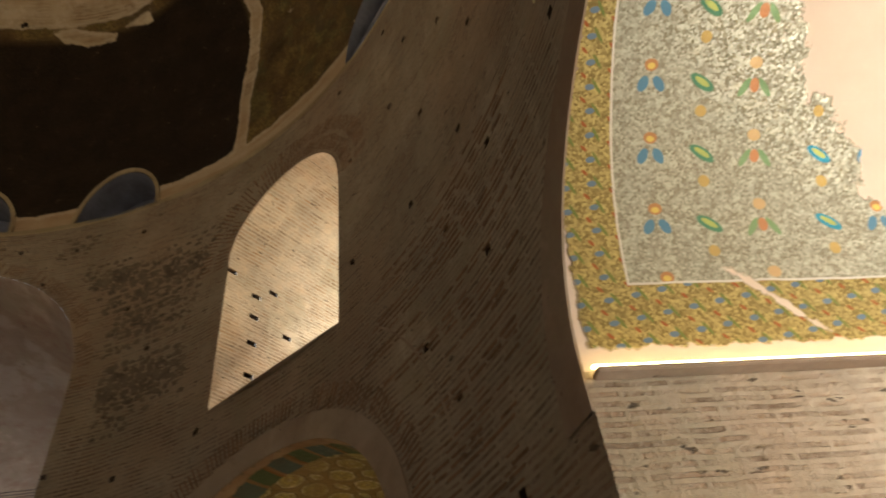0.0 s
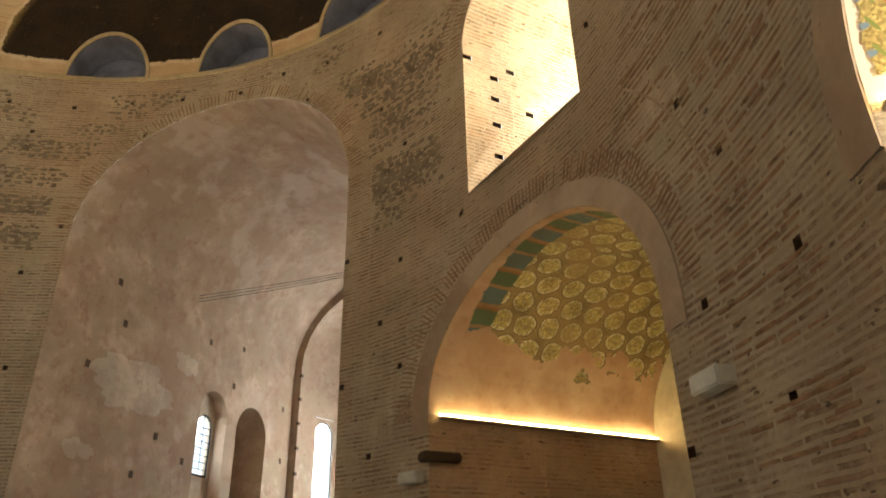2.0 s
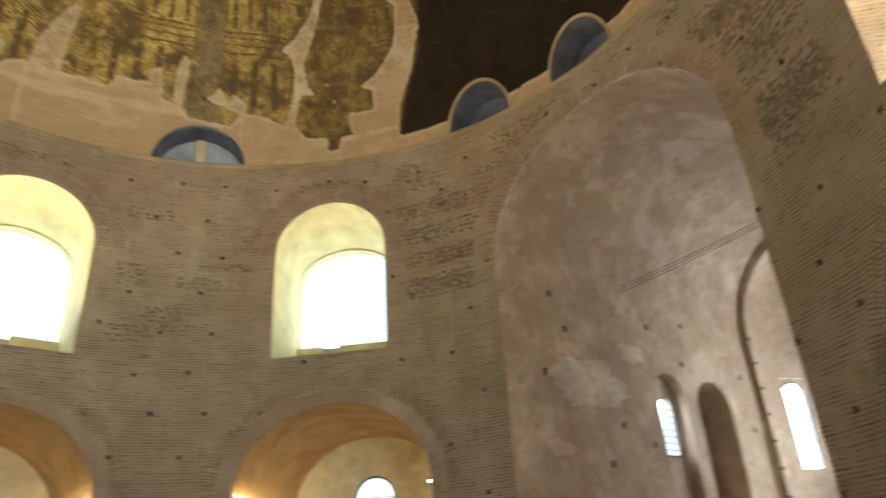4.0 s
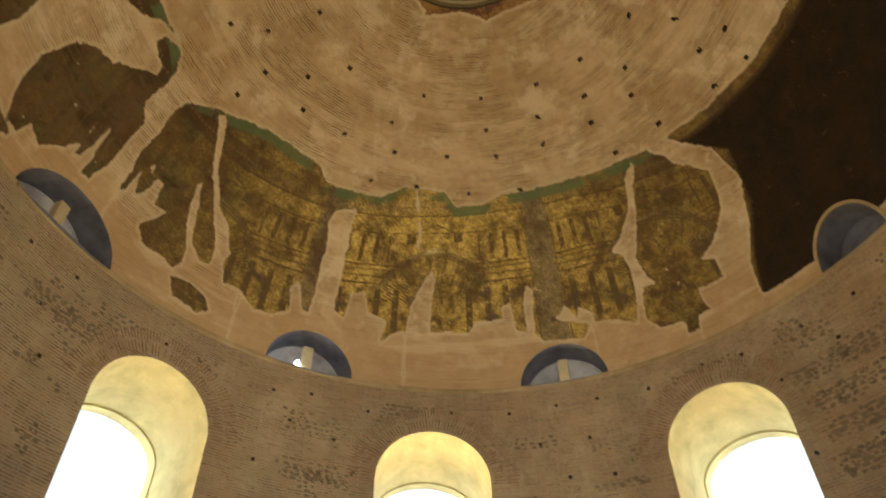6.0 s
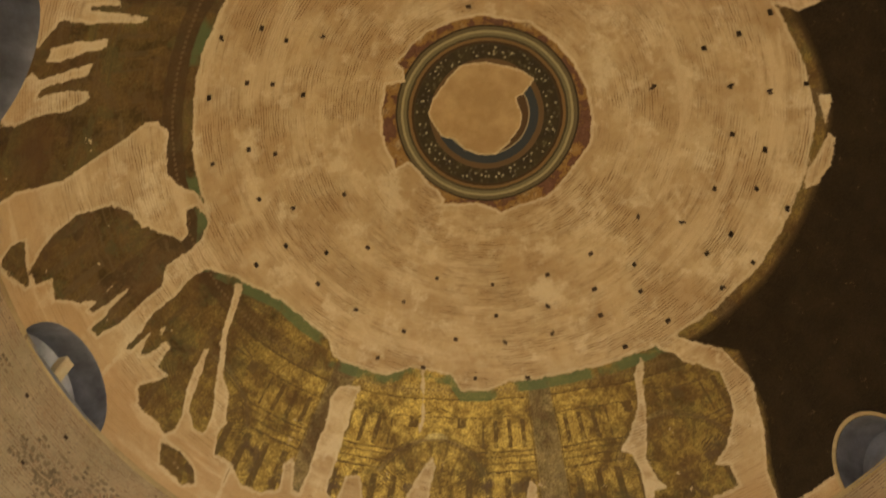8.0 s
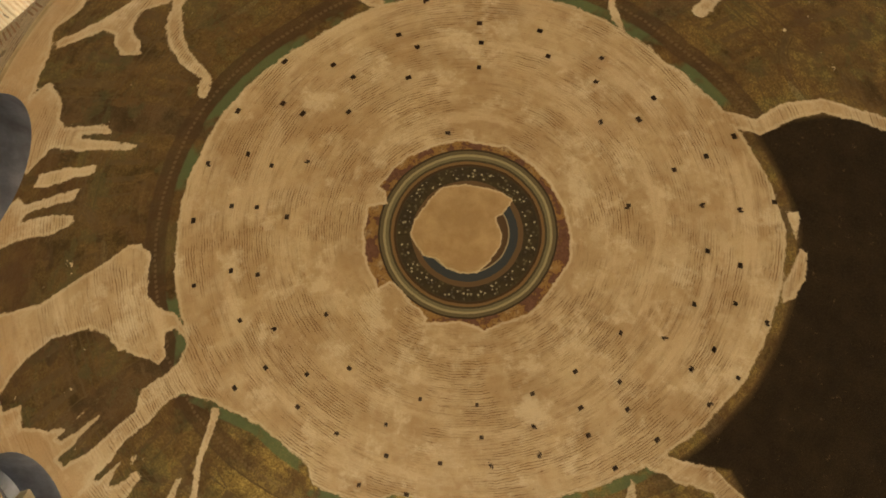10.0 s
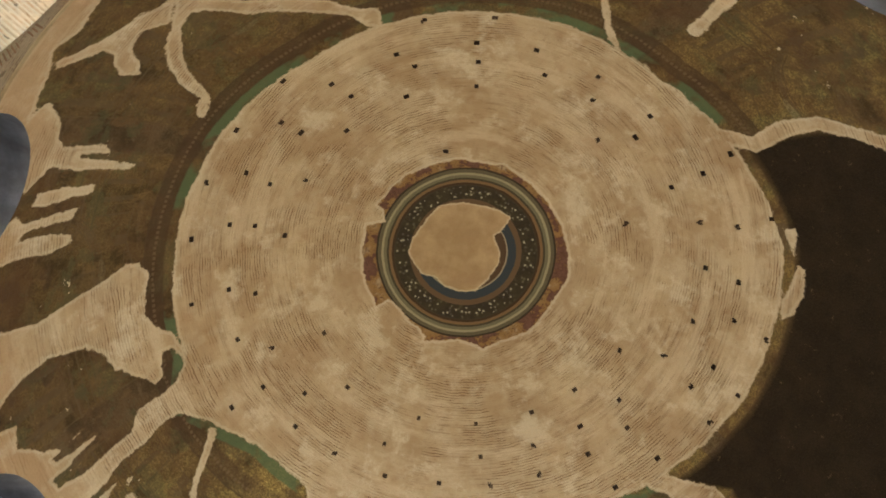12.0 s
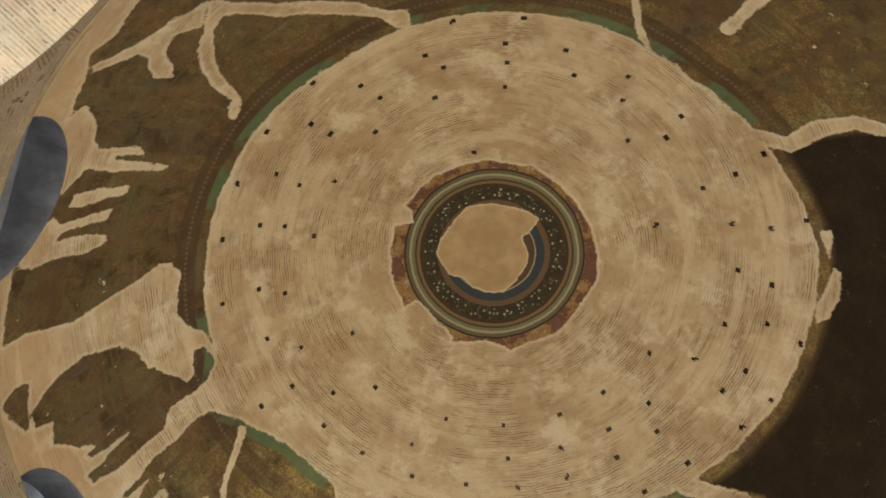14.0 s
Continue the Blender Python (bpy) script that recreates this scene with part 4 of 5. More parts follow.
def build_apse():
    verts, faces, uv = [], [], []
    x0, r = R + ED + 0.5, 3.7
    for i in range(25):
        a = radians(-90 + 7.5 * i)
        for k in range(21):
            z = 10.5 * k / 12 if k <= 12 else 10.5 + r * math.sin(radians((k - 12) * 11.25))
            rr = r if k <= 12 else r * math.cos(radians((k - 12) * 11.25))
            verts.append((x0 + rr * math.cos(a), rr * math.sin(a), z))
            uv.append((r * a, z))
    for i in range(24):
        for k in range(20):
            if k in (6, 7, 8, 9) and i in (2, 3, 11, 12, 20, 21):
                continue
            q = i * 21 + k
            faces.append((q, q + 1, q + 22, q + 21))
    ob = new("wall_apse", mesh_of("wall_apse", verts, faces, [MAT_PLASTER], uv, smooth=True))
    return tagged(ob, "plastered half-round apse with a slender window", "wall", kind="structure")


build_apse()

# ---- the dome ----
LUNETTES = [(19.4, 1.15, 1.6), (0.6, 1.15, 1.6), (-18.6, 1.15, 1.6), (-62, 1.5, 1.6), (-107, 1.5, 1.6), (-163, 2.15, 2.15),
            (154.2, 1.85, 1.55), (111.2, 1.55, 1.6), (68, 1.55, 1.6)]  # azimuth, half width, rise


# On the dome, places are an azimuth and the distance from the crown along the vault.
# outline of the bare disc and of the mosaic's foot
DISC_EDGE = [(-180, 11.2), (-153, 10.8), (-131, 10.2), (-99, 10.1), (-59, 10.3), (-32, 11.3), (-20, 11.8), (10, 11.7), (32, 11.4), (58, 10.95),
             (75, 10.9), (80, 11.25), (86, 11.3), (89, 10.7), (99, 10.7), (104, 11.35), (110, 11.4), (117, 11.5), (120, 10.95), (134, 10.9), (146, 11.7), (151, 12.3), (160, 11.4), (180, 11.2)]
MOSAIC_FOOT = [(-180, 18.4), (-170, 18.0), (-166, 17.2), (-160, 17.3), (-152.4, 17.6), (-147.9, 17.8), (-145.4, 18.15), (-142.6, 17.8), (-138, 18.0),
               (-110, 17.9), (-60, 18.2), (-40, 18.4), (34, 18.4), (40, 18.9), (170, 18.9), (180, 18.4)]
# narrow plaster channels through the mosaic: half width, then their line
CHANNELS = [(0.3, (37.9, 11.3), (30, 12.9), (29, 14.2), (31, 15.4), (34.3, 17.0), (35.1, 18.6)),
            (0.28, (-46, 10.0), (-40, 11.7), (-41.9, 12.8), (-42.2, 14.0), (-40, 15.2), (-37.3, 16.7), (-36.3, 18.6)),
            (0.1, (-77, 11.8), (-73.2, 10.8), (-67.8, 10.1)), (0.22, (-64.3, 14.3), (-62.9, 12.6)),
            (0.07, (95.9, 10.6), (93.7, 12.6), (94.1, 13.1))]
# wide plaster losses on the west side, round two patches of mosaic
BARE_WEST = [(178.5, 18.9), (178.6, 18.5), (178.6, 17.8), (176.8, 16), (177.6, 15.1), (179, 13.8), (-179.3, 12.9), (-179.6, 12.5), (178.6, 12.2), (175.1, 12.3), (170.2, 12.4), (167.2, 12),
             (164.9, 11.6), (160.6, 11.3), (150.5, 11.2), (145.6, 11.7), (150.5, 12.4), (151, 12.9), (150.5, 14.2), (150.9, 14.9), (150, 15.9), (150.2, 16.4), (150.2, 19.3), (163, 19.4), (176, 19.3)]
PATCH_WEST = [(168.5, 18), (170.2, 17.3), (170.9, 16.6), (171.3, 15.8), (170.1, 14.6), (167.9, 14.1), (164.3, 13.8), (160.2, 13), (158.1, 12.7), (158.7, 12.4), (162.7, 12.1), (162.5, 11.7), (158.3, 11.5), (156.4, 11.9),
              (155.4, 12.5), (155.8, 13.6), (153.5, 14), (153.4, 15.1), (153.5, 16), (154.6, 17), (156.5, 17.1), (156.1, 16.3), (156.8, 15.2), (157.6, 16.7), (158.5, 16.8), (159, 15.5), (158.6, 16.2), (160.2, 16.9), (163, 17.6), (165.5, 17.4), (166.6, 18)]
PATCH_SMALL = [(172.3, 18.8), (172.9, 18.3), (172.4, 17.8), (168.9, 18), (167, 18.1), (167, 18.3), (169.9, 18.7)]
PATCH_OVAL = [(137, 17.75), (133.5, 17.55), (130.5, 17.75), (129, 18.2), (131, 18.5), (135.5, 18.3)]
TONGUE_LONG = [(-164.4, 16.8), (-161.3, 16.2), (-162.1, 15.2), (-162.6, 13.4), (-161.5, 13.2), (-160.9, 14.2), (-160.5, 15.2), (-159.8, 15.3), (-159.6, 14.3), (-158.6, 14.5),
               (-158.5, 15.9), (-157.2, 16.3), (-154.6, 16.5), (-152.4, 17.2), (-154.2, 17.6), (-157.8, 18)]
TONGUE_SHORT = [(-166.4, 16.4), (-164.8, 16.3), (-164.7, 15.4), (-164.6, 14.4), (-166, 14.5), (-166.2, 15.2), (-166.7, 15.9)]
TONGUE_FORKED = [(-170, 17.8), (-167.3, 16.9), (-168.8, 16.6), (-167.9, 14.8), (-169.5, 15), (-169.8, 16.5), (-170.8, 16.7), (-170.9, 16), (-171.9, 14.9), (-173.1, 14.9), (-173.7, 15.7), (-173.2, 16.6), (-173.3, 17.4), (-172.1, 17.9)]
BRANCH_LONG = [(-135.3, 15.8), (-134, 14.9), (-131.6, 13.9), (-127, 12.9), (-121.6, 11.9), (-118.2, 11.1), (-115, 10.9), (-116.2, 10.1), (-118.5, 10.4), (-120.4, 11), (-125.5, 12), (-132.1, 13.2), (-135.3, 14.5), (-136.7, 14.8),
               (-138.7, 14.7), (-142.9, 13.9), (-144.6, 13.3), (-146.4, 12.4), (-148, 11.9), (-151.1, 11.7), (-151.7, 11.9), (-149.6, 12.2), (-148.2, 12.2), (-147.2, 13.2), (-144.9, 14), (-142.4, 14.6), (-139.6, 15)]
BRANCH_SHORT = [(-135.3, 15.8), (-139.2, 15.1), (-141.3, 15.8), (-144.2, 15.6), (-145.5, 15.1), (-147.3, 14.8), (-147.8, 15.3), (-146.5, 15.8), (-145.4, 16), (-145, 16.5), (-147.9, 17.6), (-147, 17.8), (-144, 16.8), (-141.9, 16.5), (-139.9, 16.3), (-137.4, 15.9)]
CHIP_EAST = [(-23.8, 11.8), (-23.6, 12.2), (-17.4, 12.2), (-16.7, 12.5), (-11.7, 12.5), (-7.8, 12.2), (-5.6, 11.9), (-8.8, 11.8), (-14.2, 12.1), (-16.4, 12.2), (-20.3, 12)]
# the ragged foot of the mosaic on the north side, from west to east
FOOT_WEST = [(150.2, 16.4), (149.3, 16.3), (148.9, 15.4), (147.8, 16.2), (146.4, 15.9), (146, 15.2), (144.7, 15.2), (144.3, 16), (141.9, 15.9), (144.8, 16.9), (143.2, 17.4), (138.8, 17.4), (137, 17.5), (135.9, 17), (136.2, 16.6),
             (138.3, 15.6), (139.8, 14.3), (139.2, 14.2), (136.8, 15.6), (136, 16.2), (133.6, 16.7), (131.7, 16.6), (131.6, 16.1), (132.6, 15.5), (135.3, 14.6), (139.1, 13.4), (141.6, 12.5), (143.8, 11.8), (143.1, 11.7), (140.6, 12.3),
             (138.4, 13.3), (134.3, 14.5), (131.2, 15), (129.3, 15.8), (129.7, 16.3), (128.4, 16.9), (125.1, 16.9), (125.1, 19.4), (137, 19.4), (150.2, 19.4)]
FOOT_NORTH_WEST = [(125.2, 16.9), (122.3, 17.4), (119.3, 17.3), (116.1, 16.9), (117.1, 16), (115.8, 15.6), (114.3, 16.8), (112.9, 16.7), (112.7, 15.4), (112.5, 14.2), (113.7, 12.9), (112.4, 12.4), (108.7, 12.1), (108.7, 13.1), (108.7, 14.4),
                   (108.6, 15.3), (108.6, 16.3), (106.7, 16.6), (106.2, 16.1), (106, 15.5), (103.7, 15.3), (102.2, 16.1), (98.9, 16.3), (99.6, 17.2), (97.6, 16.8), (95.2, 16.6), (95.2, 19.4), (110, 19.4), (125.2, 19.4)]
FOOT_NORTH = [(95.3, 16.6), (94.2, 15.4), (92.3, 14.4), (90.8, 14), (90, 14.4), (90.8, 15.6), (90.8, 16.6), (83.9, 16.6), (82.5, 16.1), (77.1, 16.1), (77.5, 15.6), (75.7, 15.4), (75.2, 16.6), (73.2, 16.7), (73.3, 15.5), (72.2, 14.8), (71.1, 15),
              (71.8, 16.8), (70.6, 17.2), (63.4, 17.4), (61.5, 16.9), (61.5, 19.4), (78, 19.4), (95.3, 19.4)]
NOTCH_NORTH = [(61.6, 16.9), (60.7, 16.5), (63.2, 16.1), (64, 16.5), (65.6, 15.9), (67.6, 16.3), (66.6, 16.5), (60.9, 16.9)]
FOOT_NORTH_EAST = [(61.6, 16.9), (58.9, 16.9), (55.4, 17.2), (54, 17.4), (52.6, 15.9), (52.5, 15.2), (52.8, 14.6), (54.4, 14.3), (51.7, 13.8), (48.7, 13.1), (47.6, 12.5), (46.6, 11.9), (43.9, 11.4), (43.5, 11.6), (45.9, 12.2), (47.3, 13.1),
                   (49.1, 14.1), (50.6, 14.9), (50.2, 15.8), (49.2, 16.1), (51.3, 16.1), (52.6, 17.3), (50.8, 17.8), (46.7, 18), (46.7, 18.5), (44.6, 18.5), (44.6, 19.4), (53, 19.4), (61.6, 19.4)]
FOOT_EAST = [(44.7, 18.5), (44.2, 18), (42.1, 18), (42.9, 17.3), (42.7, 17), (41, 17.1), (38, 17.1), (38.2, 16.6), (38.2, 16.3), (40.4, 16.1), (37.3, 15.7), (33.4, 14.8), (32.2, 14.2), (31.6, 13.4), (34.4, 12.7), (36.4, 12.3), (36.9, 11.7), (38.2, 11.2),
             (36, 11.4), (29, 12.9), (28.2, 14.2), (30.4, 15.4), (33.5, 17), (34.3, 19.2), (44.7, 19.3)]
BARE = (BARE_WEST, TONGUE_LONG, TONGUE_SHORT, TONGUE_FORKED, BRANCH_LONG, BRANCH_SHORT, CHIP_EAST, FOOT_WEST, FOOT_NORTH_WEST, FOOT_NORTH, NOTCH_NORTH, FOOT_NORTH_EAST, FOOT_EAST)
# what is left of the crown medallion, and the bare plaster in its middle
MEDALLION = [(-169.5, 4.05), (-164.4, 3.4), (-157.4, 3.7), (-156.4, 4), (-143.8, 4), (-133.1, 4), (-119.6, 3.9), (-103.6, 3.9), (-84.4, 3.8), (-76.3, 3.9), (-60.5, 3.8), (-44, 3.8), (-28.3, 3.9), (-11.3, 4), (1.8, 4.1), (13, 4), (29.9, 4), (42.7, 4.1), (51.7, 4),
             (60.1, 3.9), (70.7, 4), (77, 3.8), (86, 3.6), (96.2, 3.8), (106.2, 4), (106.3, 3.8), (113.3, 3.6), (120.1, 3.6), (138.7, 3.5), (141.5, 3.6), (141.8, 4.1), (153.6, 4.1), (165.5, 4.1), (177.1, 4.1)]
CROWN = [(-147.2, 2.1), (-125.1, 2.2), (-101.4, 2.1), (-71.2, 2.1), (-62.7, 2.2), (-49.6, 2.3), (-45.5, 2), (-39.3, 1.6), (-38.9, 1.3), (-7.5, 1.4), (17.4, 1.4), (43.5, 1.5), (68.2, 1.7), (91.1, 1.7), (111.1, 1.7), (128.8, 1.6), (144.6, 2), (158.7, 2.1), (171.7, 2.3), (-173, 2.2)]
# putlog holes
HOLES_SOUTH_WEST = [(-177, 7.1), (-177, 10.6), (-174, 8.3), (-174, 9.3), (-164, 10.5), (-162, 8.2), (-161, 9.2), (-158, 7), (-152, 10.4), (-146, 8.2), (-146, 9.1), (-138, 7), (-138, 10.2), (-132, 8.9), (-130, 8), (-117, 7), (-115, 8.8), (-112, 8.1), (-109, 4.3), (-108, 9.9), (-97, 8.8), (-96, 7), (-96, 8), (-94, 9.9)]
HOLES_SOUTH_EAST = [(-83, 8.9), (-79, 8), (-68, 8.9), (-65, 8), (-55, 6.9), (-53, 9), (-50, 8.1), (-39, 10.8), (-36, 9.6), (-34, 8.3), (-25, 11.5), (-24, 6.3), (-24, 9), (-23, 10.3), (-12, 9.1), (-11, 10.3), (-2, 10.4), (-1, 11.6)]
HOLES_NORTH_EAST = [(2, 9), (10, 10.3), (12, 11.5), (14, 8.6), (17, 10), (20, 11.2), (21, 7.1), (32, 8.3), (34, 10.8), (35, 9.3), (41, 7), (46, 8.2), (46, 10.8), (48, 9.3), (58, 7), (61, 8.2), (62, 9.3), (70, 10.8), (75, 9.3), (77, 8.2), (78, 7), (83, 10.8), (89, 9.3)]
HOLES_NORTH_WEST = [(96, 10.6), (98, 7), (103, 9.4), (106, 8.3), (107, 10.8), (117, 9.4), (125, 7.1), (130, 9.5), (134, 8.4), (143, 9.4), (144, 10.8), (145, 6.4), (150, 8.4), (157, 9.4), (167, 8.3), (169, 10.7), (170, 9.3)]


def flat(az, rho):
    a = np.radians(az)
    return rho * np.cos(a), rho * np.sin(a)


def inside(x, y, area):
    """Distance to the outline of an area on the flattened dome, in metres, positive within it."""
    px, py = flat(*np.array(area, dtype=float).T)
    out = np.full(len(x), -3.0)
    sel = (x > px.min() - 1.5) & (x < px.max() + 1.5) & (y > py.min() - 1.5) & (y < py.max() + 1.5)
    x, y = x[sel], y[sel]
    best, odd = np.full(len(x), 9.0), np.zeros(len(x), dtype=bool)
    for ax, ay, bx, by in zip(px, py, np.roll(px, -1), np.roll(py, -1)):
        dx, dy = bx - ax, by - ay
        k = np.clip(((x - ax) * dx + (y - ay) * dy) / (dx * dx + dy * dy + 1e-9), 0, 1)
        best = np.minimum(best, np.hypot(x - ax - k * dx, y - ay - k * dy))
        odd ^= ((ay > y) != (by > y)) & (x < ax + dx * (y - ay) / (dy if abs(dy) > 1e-9 else 1e-9))
    out[sel] = np.where(odd, best, -best)
    return out


def dome_fields(az, rho):
    """Signed distances, in metres on the flattened dome, that bound mosaic, soot and medallion."""
    az = (az + 180) % 360 - 180
    x, y = flat(az, rho)
    top = np.interp(az, *zip(*DISC_EDGE))
    foot = np.interp(az, *zip(*MOSAIC_FOOT))
    m = np.minimum(rho - top, foot - rho)
    for width, *line in CHANNELS:
        for p, q in zip(line, line[1:]):
            ax, ay = flat(*p)
            bx, by = flat(*q)
            dx, dy = bx - ax, by - ay
            k = np.clip(((x - ax) * dx + (y - ay) * dy) / (dx * dx + dy * dy), 0, 1)
            m = np.minimum(m, np.hypot(x - ax - k * dx, y - ay - k * dy) - width)
    for area in BARE:
        m = np.minimum(m, -inside(x, y, area))
    for area in (PATCH_WEST, PATCH_SMALL, PATCH_OVAL):
        m = np.maximum(m, inside(x, y, area))
    hi = np.interp(rho, (11.3, 13.2, 15.4, 17.0, 18.5), (36, 27, 29.5, 33, 34.5))
    lo = np.interp(rho, (10.2, 11.7, 12.8, 14.7, 16.7, 18.5), (-44, -39.5, -41, -41, -37, -36))
    soot = np.minimum(np.minimum(hi - az, az - lo) * rho * math.pi / 180, rho - top - 0.35)
    # share of bright gold by azimuth, fullest on the floodlit north
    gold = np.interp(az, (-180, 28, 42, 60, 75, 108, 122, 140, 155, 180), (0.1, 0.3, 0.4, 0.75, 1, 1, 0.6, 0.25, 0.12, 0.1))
    medallion = inside(x, y, MEDALLION)
    crown = inside(x, y, CROWN)
    frieze = rho - np.interp(az, (-180, 38, 59, 75, 90, 105, 118, 132, 146, 160, 180), (11.95, 12.0, 11.3, 11.2, 11.35, 11.75, 12.1, 12.3, 12.4, 12.3, 11.95))
    frieze = np.where((az > 38) & (az < 160), frieze, rho - top - 0.75)
    return m, soot, gold, medallion, crown, rho - top, frieze


def build_dome():
    rnd = random.Random(8)
    opens = [(az, w, ZC, ZC, rise) for az, w, rise in LUNETTES]
    cols = drum_columns(opens, 0.4)
    rows = 240
    verts, faces, uv, slots = [], [], [], []

    def point(az, e, r=R):
        a = radians(az)
        verts.append((r * math.cos(e) * math.cos(a), r * math.cos(e) * math.sin(a), ZC + r * math.sin(e)))
        uv.append((R * a, R * e))
        return len(verts) - 1

    es = []
    for i, az in enumerate(cols):
        act = [o for o in opens if abs(wrap(az - o[0])) < half_angle(o[1])]
        e0 = math.asin((head(act[0], az) - ZC) / R) if act else 0.0
        es.append([e0 + (math.pi / 2 - e0) * k / rows for k in range(rows + 1)])
        for e in es[-1]:
            point(az, e)
    mids = np.array([(a + b) / 2 for a, b in zip(cols, cols[1:])])
    gone = set()
    for az, rho in HOLES_SOUTH_WEST + HOLES_SOUTH_EAST + HOLES_NORTH_EAST + HOLES_NORTH_WEST:
        az, e = az + rnd.uniform(-0.3, 0.3), math.pi / 2 - rho / R
        half = math.degrees(0.085 / (R * math.cos(e)))
        ii = [int(i) for i in np.nonzero(np.abs((mids - az + 180) % 360 - 180) < half)[0]]
        if not ii or max(ii) - min(ii) > 40:
            continue
        for i in ii:
            k0 = int(np.argmin(np.abs(np.array(es[i]) - e + 0.08 / R)))
            gone.update(((i, k0), (i, k0 + 1)))
    deep = {}

    def pocket(i, k):
        if (i, k) not in deep:
            deep[i, k] = point(cols[i], es[i][k], R + 0.25)
        return deep[i, k]

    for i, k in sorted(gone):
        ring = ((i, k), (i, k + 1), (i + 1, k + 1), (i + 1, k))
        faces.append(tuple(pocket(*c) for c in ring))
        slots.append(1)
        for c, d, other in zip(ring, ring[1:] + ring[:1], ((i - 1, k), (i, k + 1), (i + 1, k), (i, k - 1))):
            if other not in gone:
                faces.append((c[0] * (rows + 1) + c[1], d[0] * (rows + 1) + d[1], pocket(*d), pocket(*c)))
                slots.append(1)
    for i in range(len(cols) - 1):
        for k in range(rows):
            if (i, k) not in gone:
                q = i * (rows + 1) + k
                faces.append((q, q + 1, q + rows + 2, q + rows + 1))
                slots.append(0)
    uv_a = np.array(uv)
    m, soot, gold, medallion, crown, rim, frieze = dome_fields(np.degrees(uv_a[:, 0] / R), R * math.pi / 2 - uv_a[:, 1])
    me = mesh_of("dome", verts, faces, [MAT_DOME, MAT_HOLE_SHADE], uv, slots,
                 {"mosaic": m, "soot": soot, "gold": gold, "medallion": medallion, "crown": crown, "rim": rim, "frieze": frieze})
    ob = new("dome", me)
    return tagged(ob, "great dome with bare plaster and remains of gold mosaic", "dome", kind="structure")


dome = build_dome()
for k, (az, w, rise) in enumerate(LUNETTES):
    ob = passage("wall_lunette_%d" % k, az, w, ZC, ZC + 0.001, rise, None, R + 1.0, [MAT_LEAD], lambda u, z, s: 0, steps=4, bottom_face=True)
    tagged(ob, "half-round recess at the foot of the dome", "wall")
    ob = end_wall("wall_lunette_end_%d" % k, az, R + 0.95, w, ZC - 0.1, ZC + 0.001, rise, None, MAT_LEAD if k < 6 else MAT_DAYLIT_GLASS)
    tagged(ob, "grey lunette panel behind the dome's foot", "wall")

# floor
bm = bmesh.new()
bmesh.ops.create_circle(bm, cap_ends=True, segments=64, radius=40)
floor = new("floor", bm_mesh("floor", bm, MAT_FLOOR))
tagged(floor, "worn grey marble floor", "floor", kind="structure")

# ---- LED strips on the imposts of the bays ----
for az in BAYS:
    if az == 0:
        continue
    bw = bay_size(az)[0]
    r0 = math.sqrt(R * R - bw * bw) + (0.0 if az == 270 else 0.14)
    for side in (1, -1):
        bm = box(BD + R - r0 - 0.06, 0.03, 0.03, (r0 + R + BD) / 2 + 0.01, side * (bw - 0.09), BZ - 0.02, 0.006)
        ob = new("led_strip", bm_mesh("led_strip", bm, MAT_LED))
        ob.matrix_basis = Matrix.Rotation(radians(az), 4, "Z")
        tagged(ob, "warm glowing light strip on the ledge of a bay", "light strip", "light strips")
        bm = box(BD + R - r0 - 0.06, 0.14, 0.05, (r0 + R + BD) / 2 + 0.03, side * (bw - 0.07), BZ - 0.065, 0.01)
        ob = new("trim_ledge", bm_mesh("trim_ledge", bm, MAT_LIP))
        ob.matrix_basis = Matrix.Rotation(radians(az), 4, "Z")
        tagged(ob, "narrow plastered ledge along a bay wall", "ledge", kind="structure")


# ---- sanctuary side wall: a slit window and a deep niche ----
def side_panel(name, u0, u1, z0, z1, hole, thick, mat, wy=EW):
    """A stretch of the sanctuary's north wall at y = wy, with an arched hole (centre, half width, bottom, springing) of that depth."""
    c, w, zb, zs = hole
    us = sorted(set([u0, u1] + [c + w * math.cos(math.pi * k / 20) for k in range(21)]))
    verts, faces, uv = [], [], []

    def quad(pts):
        base = len(verts)
        for x, y, z in pts:
            verts.append((x, y, z))
            uv.append((x + y, z))
        faces.append(tuple(range(base, base + len(pts))))

    for a, b in zip(us, us[1:]):
        if abs((a + b) / 2 - c) < w:
            ha, hb = (zs + w * math.sqrt(max(0, 1 - ((x - c) / w) ** 2)) for x in (a, b))
            if zb > z0:
                quad([(a, wy, z0), (b, wy, z0), (b, wy, zb), (a, wy, zb)])
            quad([(a, wy, ha), (b, wy, hb), (b, wy, z1), (a, wy, z1)])
        else:
            quad([(a, wy, z0), (b, wy, z0), (b, wy, z1), (a, wy, z1)])
    ring = [(c + p[0], p[1]) for p in outline(w, zb, zs, w, 20, 1)]
    for (x0, h0), (x1, h1) in zip(ring, ring[1:] + ring[:1]):
        quad([(x0, wy, h0), (x1, wy, h1), (x1, wy + thick, h1), (x0, wy + thick, h0)])
    ob = new(name, mesh_of(name, verts, faces, [mat], uv))
    return tagged(ob, "stained plaster wall with an arched opening", "wall", kind="structure")


